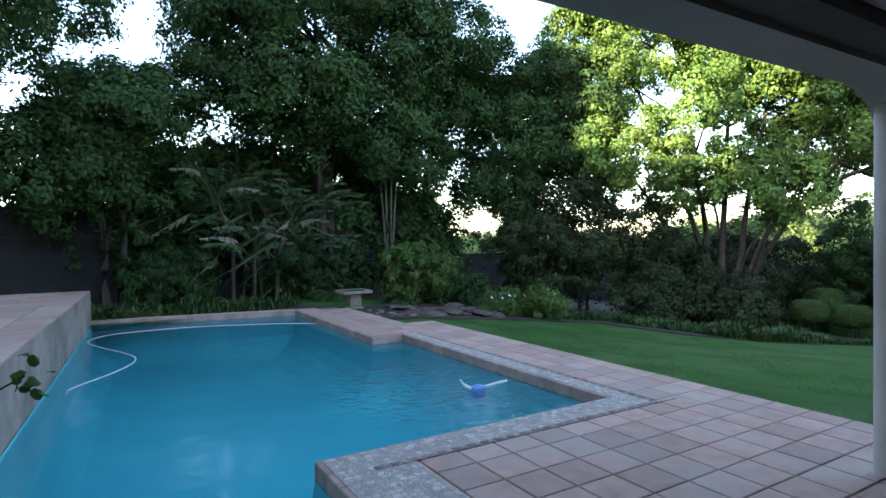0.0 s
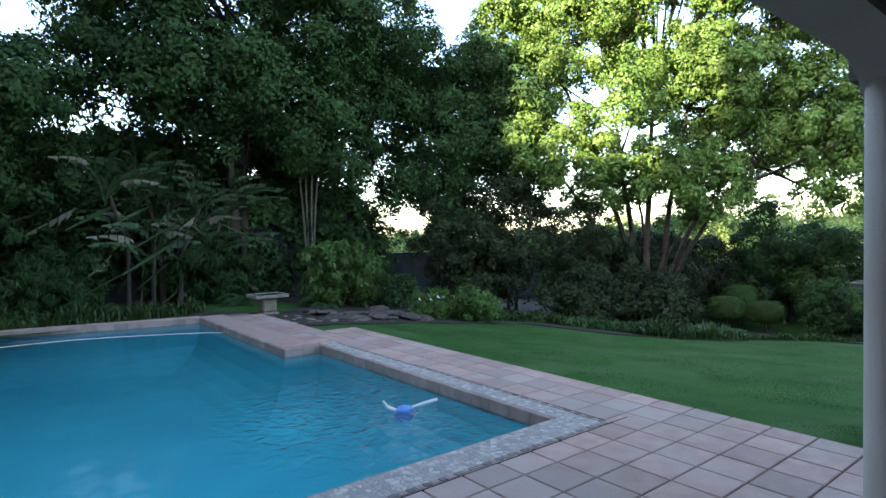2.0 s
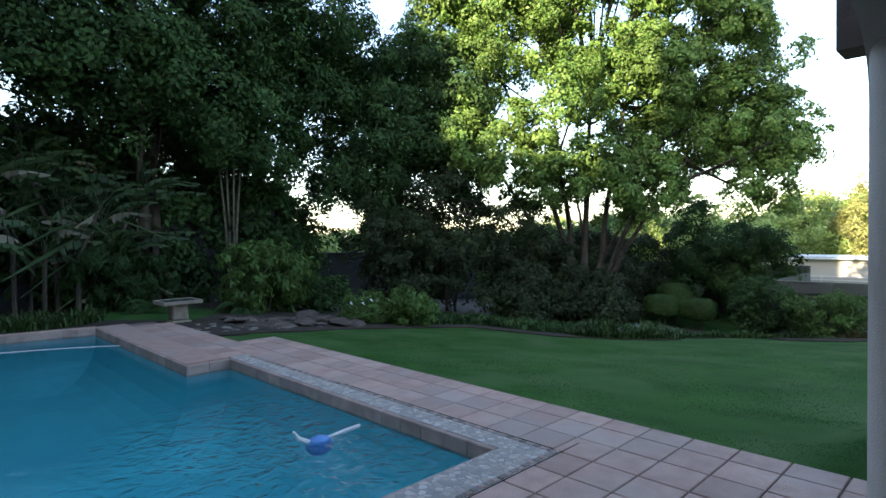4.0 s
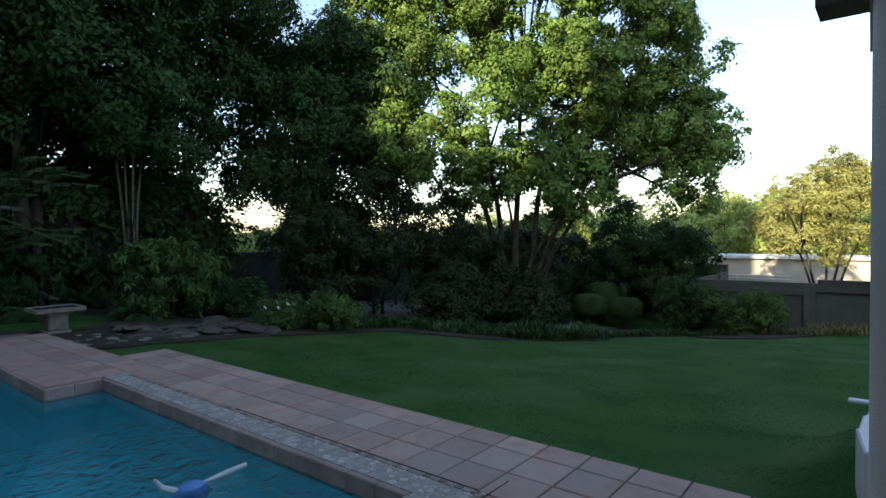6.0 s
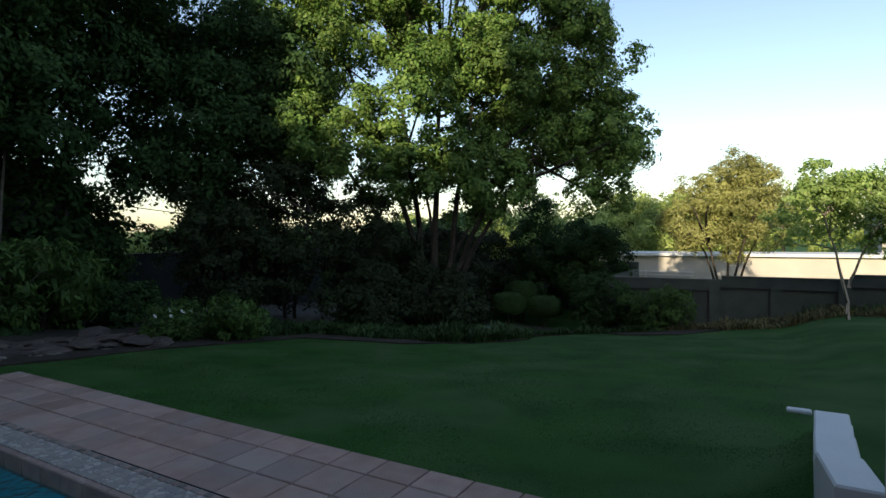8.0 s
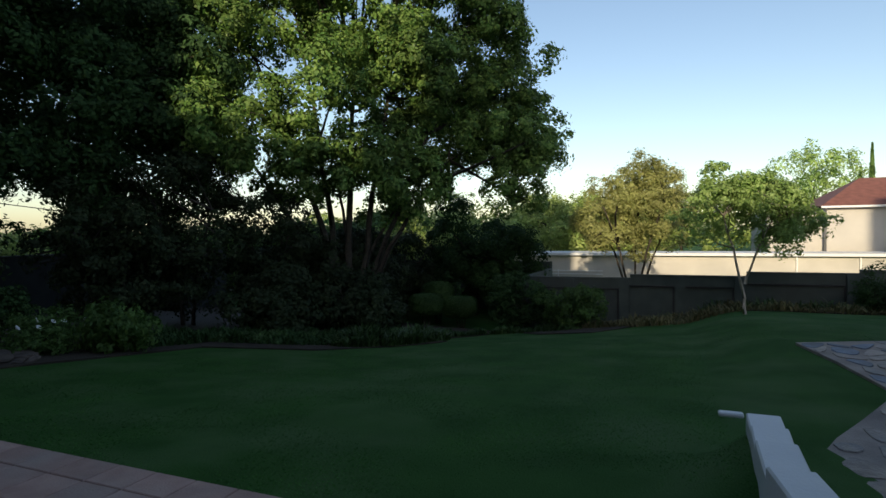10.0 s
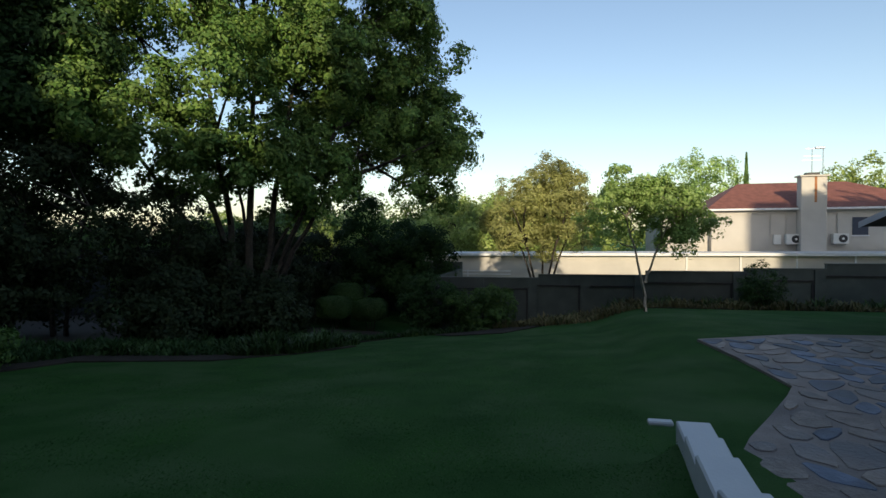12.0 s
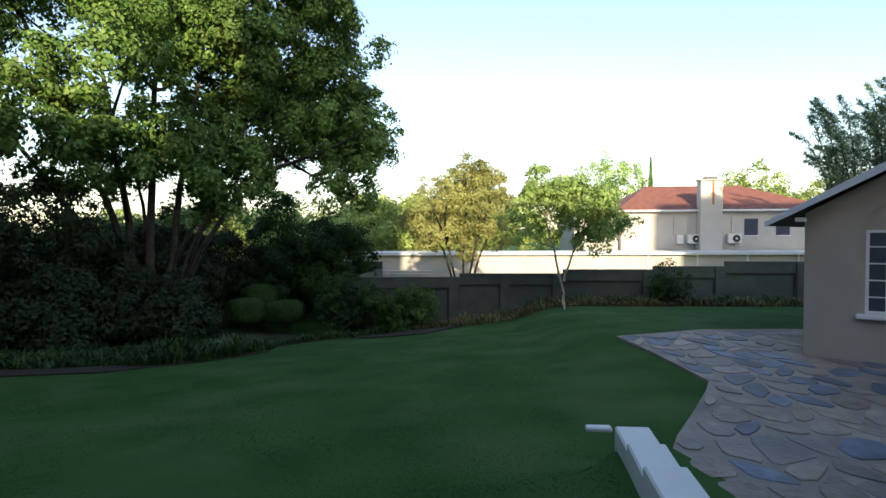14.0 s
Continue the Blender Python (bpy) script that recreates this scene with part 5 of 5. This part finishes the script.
def twig_plant():
    t = thing("creeper", (-1.15, 2.45, 0.72), "thin creeper twig with round green leaves", "plant")
    part("stem", tube_into(bmesh.new(), [(0, -0.1, 0), (0.05, 0, 0.35), (0.14, 0.08, 0.6), (0.33, 0.1, 0.7)], [0.008, 0.006, 0.005, 0.003], 6), "bark", t)
    rng = np.random.default_rng(8)
    for k in range(22):
        cx, cy, cz = ((0.34, 0.1, 0.7), (0.12, 0.02, 0.47))[k % 2]
        bm = bmesh.new()
        bmesh.ops.create_circle(bm, cap_ends=True, segments=7, radius=rng.uniform(0.014, 0.024))
        for v in bm.verts:
            v.co.z += 0.5 * abs(v.co.x)
            v.co.y *= 0.75
        o = part("leaf", bm, "leaf_mid", t)
        o.matrix_basis = pose(cx + rng.normal() * 0.022, cy + rng.normal() * 0.02, cz + rng.normal() * 0.03, rng.uniform(0, 90), rng.uniform(0, 90), rng.uniform(0, 360))


twig_plant()

def fern(at, label, fronds, length, seed, leaf):
    """Arching fronds: a thin rib with two rows of narrow leaflets."""
    rng = np.random.default_rng(seed)
    t = thing("fern", at, label, "plant")
    for f in range(fronds):
        a, lift = rng.uniform(0, 2 * math.pi), rng.uniform(0.5, 1.0)
        ln = length * rng.uniform(0.7, 1.1)
        rib = [Vector((math.cos(a) * ln * u, math.sin(a) * ln * u, ln * (lift * u * 1.2 - 1.1 * u * u))) for u in [q / 8 for q in range(9)]]
        bm = tube_into(bmesh.new(), [tuple(q) for q in rib], [0.012 * (1.1 - q / 9) for q in range(9)], 4)
        side = Vector((-math.sin(a), math.cos(a), 0))
        for q in range(26):
            u = 0.12 + 0.86 * q / 26
            c = rib[int(u * 8)].lerp(rib[min(8, int(u * 8) + 1)], u * 8 % 1)
            along = (rib[min(8, int(u * 8) + 1)] - rib[int(u * 8)]).normalized()
            for sg in (-1, 1):
                w = 0.34 * length * math.sin(math.pi * (0.12 + 0.85 * u)) * 0.7
                tip = c + side * sg * w + along * w * 0.5 - Vector((0, 0, w * 0.35))
                bm.faces.new([bm.verts.new(v) for v in (c - along * 0.016, tip, c + along * 0.016)])
        part("frond", bm, leaf, t)
    return t


# the yellow leaf colour stands in for sun on these fronds
fern((8.39, 17.71, 1.35), "yellow-green fern frond cluster behind the shrubs, sunlight put into its leaf colour", 5, 0.75, 301, "leaf_yellow")
for i, (x, y) in enumerate([(7.6, 16.6), (9.2, 17.4), (11.6, 16.0), (2.0, 18.0), (5.6, 17.6)]):
    fern((x, y, gz(x, y) + 0.1), "dark green arching fern in the shaded bed", 9, 1.0, 310 + i, "leaf_dark")
for i, (x, y, rx, ry, h) in enumerate([(12.4, 13.9, 1.3, 0.5, -0.1), (14.6, 12.3, 1.4, 0.5, -0.9), (16.4, 12.0, 1.5, 0.8, -0.3), (19.6, 11.2, 1.2, 0.7, 0.6), (21.6, 10.2, 1.4, 0.6, -0.6), (13.6, 14.6, 1.5, 0.8, 0), (16.0, 13.6, 1.6, 0.8, 0), (18.8, 12.4, 1.4, 0.8, 0)]):
    strap_clump((x, y, gz(x, y)), "low dark ground cover in the shaded bed", rx, ry, 1100, 0.34, 320 + i, name="ground_cover", leaf="leaf_dark", heading=h)


# ---- birdbath, rocks ----
def birdbath():
    t = thing("birdbath", (5.25, 14.95, -0.06), "weathered cast stone birdbath with a shallow square basin on a pedestal", "birdbath")
    part("pedestal", box(-0.17, 0.17, -0.17, 0.17, 0.07, 0.43, 0.03), "stone", t)
    part("foot", box(-0.21, 0.21, -0.21, 0.21, 0, 0.07, 0.02), "stone", t)
    part("basin", box(-0.42, 0.42, -0.36, 0.36, 0.43, 0.49, 0.018), "stone", t)
    for x0, x1, y0, y1 in ((-0.42, 0.42, -0.36, -0.31), (-0.42, 0.42, 0.31, 0.36), (-0.42, -0.37, -0.306, 0.306), (0.37, 0.42, -0.306, 0.306)):
        part("rim", box(x0, x1, y0, y1, 0.488, 0.515, 0.006), "stone", t)
    part("water", box(-0.366, 0.366, -0.306, 0.306, 0.492, 0.506), "glass", t, "dark still water in the basin")


birdbath()
rng = np.random.default_rng(9)
rock_meshes = []
for k in range(5):
    bm = bmesh.new()
    bmesh.ops.create_icosphere(bm, subdivisions=2, radius=0.5)
    for v in bm.verts:
        v.co *= 1 + 0.5 * noise.noise(v.co * 2.6 + Vector((k * 9, 0, 0)))
        v.co.z = max(-0.3, min(0.28, v.co.z))
        v.co.z *= 0.5
    me = bpy.data.meshes.new("rock")
    bm.to_mesh(me)
    bm.free()
    rock_meshes.append(me)
rock_meshes += [m_.copy() for m_ in rock_meshes]
for i in range(200):
    big = i < 64
    x, y = (rng.uniform(6.0, 9.2), rng.uniform(13.3, 15.0)) if big else (rng.uniform(5.0, 8.0), rng.uniform(12.7, 14.3))
    if not big and (y < 12.75 + abs(x - 6.0) * 0.2 or math.hypot(x - 5.25, y - 14.95) < 0.4):
        y = 13.4 + rng.uniform(-0.2, 0.5)
    s = rng.uniform(0.3, 0.72) if big else rng.uniform(0.1, 0.24)
    r = part("rock", rock_meshes[i % 5 + (0 if big else 5)], "rock" if big else "pebble_stone")
    r.matrix_world = pose(x, y, gz(x, y) + (0.06 + 0.14 * (i % 3 == 0) if big else 0.08) * s, rng.uniform(-8, 8), rng.uniform(-8, 8), rng.uniform(0, 360)) @ Matrix.Diagonal((s, s * rng.uniform(0.6, 1), s * (0.42 if big else 0.6), 1))
    tagged(r, "flat brown weathered rock of the rockery" if big else "small pale grey-brown stone at the foot of the rockery", "rock", "rocks of the rockery")

# ---- pool hose and cleaner ----
HOSE = [(3.71, 13.3), (3.0, 13.75), (2.1, 14.15), (1.2, 14.45), (0.2, 14.5), (-0.6, 14.3), (-0.95, 13.6), (-0.7, 12.7), (-0.4, 12.0), (-0.2, 11.3), (-0.3, 10.7), (-0.6, 10.1), (-0.95, 9.6), (-1.1, 9.3)]
hose = thing("pool_hose", (0, 0, POOL_Z), "white ribbed cleaner hose floating in a loose curve", "hose")
fine = []
for i in range(len(HOSE) - 1):
    p = [Vector((*HOSE[max(0, min(len(HOSE) - 1, i + k))], 0)) for k in (-1, 0, 1, 2)]
    for s in (0, 0.33, 0.66):
        fine.append(0.5 * ((2 * p[1]) + (p[2] - p[0]) * s + (2 * p[0] - 5 * p[1] + 4 * p[2] - p[3]) * s * s + (3 * p[1] - p[0] - 3 * p[2] + p[3]) * s ** 3))
fine.append(Vector((*HOSE[-1], -0.05)))
part("tube", tube_into(bmesh.new(), [tuple(p) for p in fine], [0.009] * len(fine), 7), "hose", hose, smooth=True)

cl = thing("pool_cleaner", (3.6, 6.5, POOL_Z - 0.06), "blue and white pool cleaner float at the water surface", "pool cleaner")
bm = bmesh.new()
bmesh.ops.create_uvsphere(bm, u_segments=16, v_segments=10, radius=0.115, matrix=Matrix.Diagonal((1.2, 1, 0.8, 1)))
part("float", bm, "cleaner", cl, smooth=True)
part("arm", tube_into(bmesh.new(), [(0.1, 0, 0.04), (0.3, -0.02, 0.07), (0.46, -0.02, 0.08)], [0.025, 0.025, 0.02], 7), "hose", cl, "short white hose end")
part("flap", tube_into(bmesh.new(), [(-0.1, 0.02, 0.04), (-0.2, 0.05, 0.1), (-0.25, 0.05, 0.18)], [0.03, 0.025, 0.012], 7), "hose", cl)


# ---- grass ----
def grass():
    rng = np.random.default_rng(4)
    n = 130000
    x = 5.72 + rng.power(1.0, n) * 18 * rng.uniform(0.0, 1, n)
    y = rng.uniform(-1.0, 15, n)
    near = np.hypot(x - 3, y - 3) < 16
    edge = np.where(x < 12.5, 12.7, 12.7 - (x - 12.5) * 0.56)
    ok = near & (y < edge) & ~((y < 2.4) & (x < 15.5)) & (gz_arr(x, y) > -3)
    x, y = x[ok], y[ok]
    z = ground_z(x, y)
    n = len(x)
    d = rng.uniform(0, 2 * np.pi, n)
    h = rng.uniform(0.005, 0.013, n)
    w = rng.uniform(0.004, 0.008, n)
    v = np.empty((n, 3, 3))
    v[:, 0] = np.stack([x - w * np.cos(d), y - w * np.sin(d), z], 1)
    v[:, 1] = np.stack([x + w * np.cos(d), y + w * np.sin(d), z], 1)
    v[:, 2] = np.stack([x + h * 1.8 * np.sin(d), y + h * 1.8 * np.cos(d), z + h], 1)
    me = bpy.data.meshes.new("grass")
    me.vertices.add(n * 3)
    me.vertices.foreach_set("co", v.reshape(-1))
    me.loops.add(n * 3)
    me.loops.foreach_set("vertex_index", np.arange(n * 3))
    me.polygons.add(n)
    me.polygons.foreach_set("loop_start", np.arange(n) * 3)
    me.update(calc_edges=True)
    M["lawn"].node_tree.nodes["Principled BSDF"].inputs["Specular IOR Level"].default_value = 0.1
    tagged(part("grass", me, "grass"), "short mown green grass blades", "grass", "", "stuff")


def gz_arr(x, y):
    return ground_z(x, y)


grass()


# ---- paving pieces ----
def tiles(x0, x1, y0, y1, parent, me):
    """Whole square tiles from the lawn side; the grid has its origin on a joint."""
    out = []
    nx, ny = round((x1 - x0) / TILE), round((y1 - y0) / TILE)
    for i in range(nx):
        for j in range(ny):
            o = new("tile", me)
            o.parent = parent
            o.matrix_basis = pose(x1 - (i + 0.5) * TILE, y0 + (j + 0.5) * TILE, random.uniform(-0.001, 0.001), random.uniform(-0.15, 0.15), random.uniform(-0.15, 0.15), random.uniform(-0.2, 0.2))
            out.append(o)
    return out


terrace = thing("pool_terrace", (0, 0, 0), "square terracotta tiles round the pool with dark joints", "paving")
terrace["kind"] = "structure"
tile_me = piece_mesh("tile", TILE - 0.014, TILE - 0.014, 0.022, "tile")
GX = 5.4
ROW0 = 3.4 - 11 * TILE
# lawn-edge column is a wider border tile
tiles(GX - 11 * TILE, GX, ROW0, 3.4 + 3 * TILE, terrace, tile_me)
tiles(GX - 2 * TILE, GX, 3.4 + 3 * TILE, 3.4 + 21 * TILE, terrace, tile_me)
tiles(GX - 3 * TILE, GX - 2 * TILE, 3.4 + 18 * TILE, 3.4 + 30 * TILE, terrace, tile_me)
tiles(GX - 2 * TILE, GX - 1 * TILE + 0.0, 3.4 + 21 * TILE, 3.4 + 30 * TILE, terrace, tile_me)
edge_me = piece_mesh("edge_tile", 0.288, TILE - 0.014, 0.022, "tile")
for j in range(-16, 21):
    o = new("edge_tile", edge_me)
    o.parent = terrace
    o.matrix_basis = pose(GX + 0.15, 3.4 + (j + 0.5) * TILE, 0)


def coping(x0, y0, x1, y1, into):
    """Mosaic strip with a row of brick noses along the water; 'into' is the side away from the water."""
    L = math.hypot(x1 - x0, y1 - y0)
    ux, uy = (x1 - x0) / L, (y1 - y0) / L
    n = max(1, round(L / 0.3))
    me = None
    ang = math.degrees(math.atan2(uy, ux))
    me = piece_mesh("coping_brick", L / n - 0.008, 0.06, 0.16, "coping", 0.008)
    for i in range(n):
        s = (i + 0.5) * L / n
        o = new("coping_brick", me)
        o.parent = terrace
        o.matrix_basis = pose(x0 + ux * s + into[0] * 0.02, y0 + uy * s + into[1] * 0.02, 0.003, 0, 0, ang)
    return me


part("mosaic_strip", box(PX0 + 0.05, PX1 + 0.05, PY0 - 0.42, PY0 - 0.012, -0.03, 0.004), "pebble", terrace, "pale pebble mosaic strip")
part("mosaic_strip", box(PX1 + 0.052, GX - 2 * TILE - 0.005, PY0 - 0.42, 3.4 + 18 * TILE - 0.02, -0.03, 0.004), "pebble", terrace, "pale pebble mosaic strip")
part("mosaic_strip", box(PX0 + 0.05, GX - 11 * TILE + 0.35, -1.0, PY0 - 0.422, -0.03, 0.0035), "pebble", terrace, "pale pebble mosaic strip")
part("coping_strip", box(PX2 + 0.05, GX - 3 * TILE - 0.005, 3.4 + 18 * TILE - 0.018, PY1 + 0.2, -0.03, 0.004), "tile", terrace, "pale coping tiles beside the pool")
part("coping_strip", prism([(-0.93, PYL - 0.2 + 0.06), (PX2 + 0.048, PY1 + 0.06), (PX2 + 0.048, PY1 + 0.3), (-0.93, PYL - 0.2 + 0.3)], -0.3, 0.004), "tile", terrace, "pale coping tiles behind the pool")
coping(PX0, PY0, PX1, PY0, (0, -1))
coping(PX1, PY0, PX1, PYS, (1, 0))
coping(PX1, PYS, PX2, PYS, (0, 1))
coping(PX2, PYS, PX2, PY1, (1, 0))
coping(PX2, PY1, -0.93, PYL - 0.2, (0, 1))
coping(PX0, 2.0, PX0, PY0, (1, 0))

stone_me = [piece_mesh("mosaic_stone", 0.068, 0.05, 0.014, "pebble_stone", 0.005), piece_mesh("mosaic_stone", 0.06, 0.055, 0.016, "coping", 0.005)]
for i in range(46):
    o = new("mosaic_stone", stone_me[i % 2])
    o.parent = terrace
    o.matrix_basis = pose(1.25 + i * 0.074, 4.49 + random.uniform(-0.004, 0.004), 0.011, 0, 0, random.uniform(-5, 5))
for i in range(74):
    o = new("mosaic_stone", stone_me[i % 2])
    o.parent = terrace
    o.matrix_basis = pose(4.6 + random.uniform(-0.004, 0.004), 4.52 + i * 0.075, 0.011, 0, 0, 90 + random.uniform(-5, 5))
part("dark_joint", box(1.2, 4.9, 4.442, 4.449, -0.01, 0.005), "black", terrace, "dark expansion joint")
part("dark_joint", box(4.646, 4.652, 4.54, 7.6, -0.01, 0.005), "black", terrace, "dark expansion joint")

# crazy paving of the patio
patio = thing("stone_patio", (0, 0, 0), "irregular slate crazy paving in brown, grey and blue tones", "paving")
patio["kind"] = "structure"


def inside(x, y, poly):
    c, j = False, len(poly) - 1
    for i in range(len(poly)):
        (xi, yi), (xj, yj) = poly[i], poly[j]
        if (yi > y) != (yj > y) and x < (xj - xi) * (y - yi) / (yj - yi) + xi:
            c = not c
        j = i
    return c


rng = np.random.default_rng(12)
cell = 0.43


def jit(i, j):
    r = np.random.default_rng((i + 300) * 1009 + (j + 300) * 37)
    return (6.2 + i * cell * 1.15 + r.uniform(-0.14, 0.14) + (j % 2) * 0.24, -8.5 + j * cell * 0.9 + r.uniform(-0.12, 0.12))


for i in range(21):
    for j in range(29):
        q = [jit(i, j), jit(i + 1, j), jit(i + 1, j + 1), jit(i, j + 1)]
        cx, cy = sum(p[0] for p in q) / 4, sum(p[1] for p in q) / 4
        if not inside(cx, cy, PATIO) or ((cx - 13.05) * math.cos(radians(31)) - (cy + 1.77) * math.sin(radians(31)) > -0.1 and (cx - 13.05) * math.sin(radians(31)) + (cy + 1.77) * math.cos(radians(31)) < 0.1):
            continue
        # rounded, uneven outline inside the cell, with a wide mortar joint round it
        blue = rng.uniform() < (0.55 if cx > 10.5 and noise.noise((cx * 0.6, cy * 0.6, 3)) > -0.05 else 0.16)
        shrink = rng.uniform(0.8, 0.93)
        pts = []
        for k in range(4):
            a, b, c_ = q[k - 1], q[k], q[(k + 1) % 4]
            cut = rng.uniform(0.12, 0.34)
            for end in (a, c_):
                x, y = b[0] + (end[0] - b[0]) * cut, b[1] + (end[1] - b[1]) * cut
                w_ = shrink * rng.uniform(0.95, 1.04)
                pts.append((cx + (x - cx) * w_, cy + (y - cy) * w_))
            x, y = (b[0] + c_[0]) / 2, (b[1] + c_[1]) / 2
            w_ = shrink * rng.uniform(0.92, 1.06)
            pts.append((cx + (x - cx) * w_, cy + (y - cy) * w_))
        if not all(inside(x, y, PATIO) for x, y in pts):
            pts = [(cx + (x - cx) * 0.6, cy + (y - cy) * 0.6) for x, y in pts]
            if not all(inside(x, y, PATIO) for x, y in pts):
                continue
        bm = prism([(x - cx, y - cy) for x, y in pts], -0.04, 0.0, 0.01)
        o = part("paving_stone", bm, "patio_blue" if blue else "patio", patio)
        o.location = (cx, cy, PATIO_Z + rng.uniform(-0.006, 0.006))
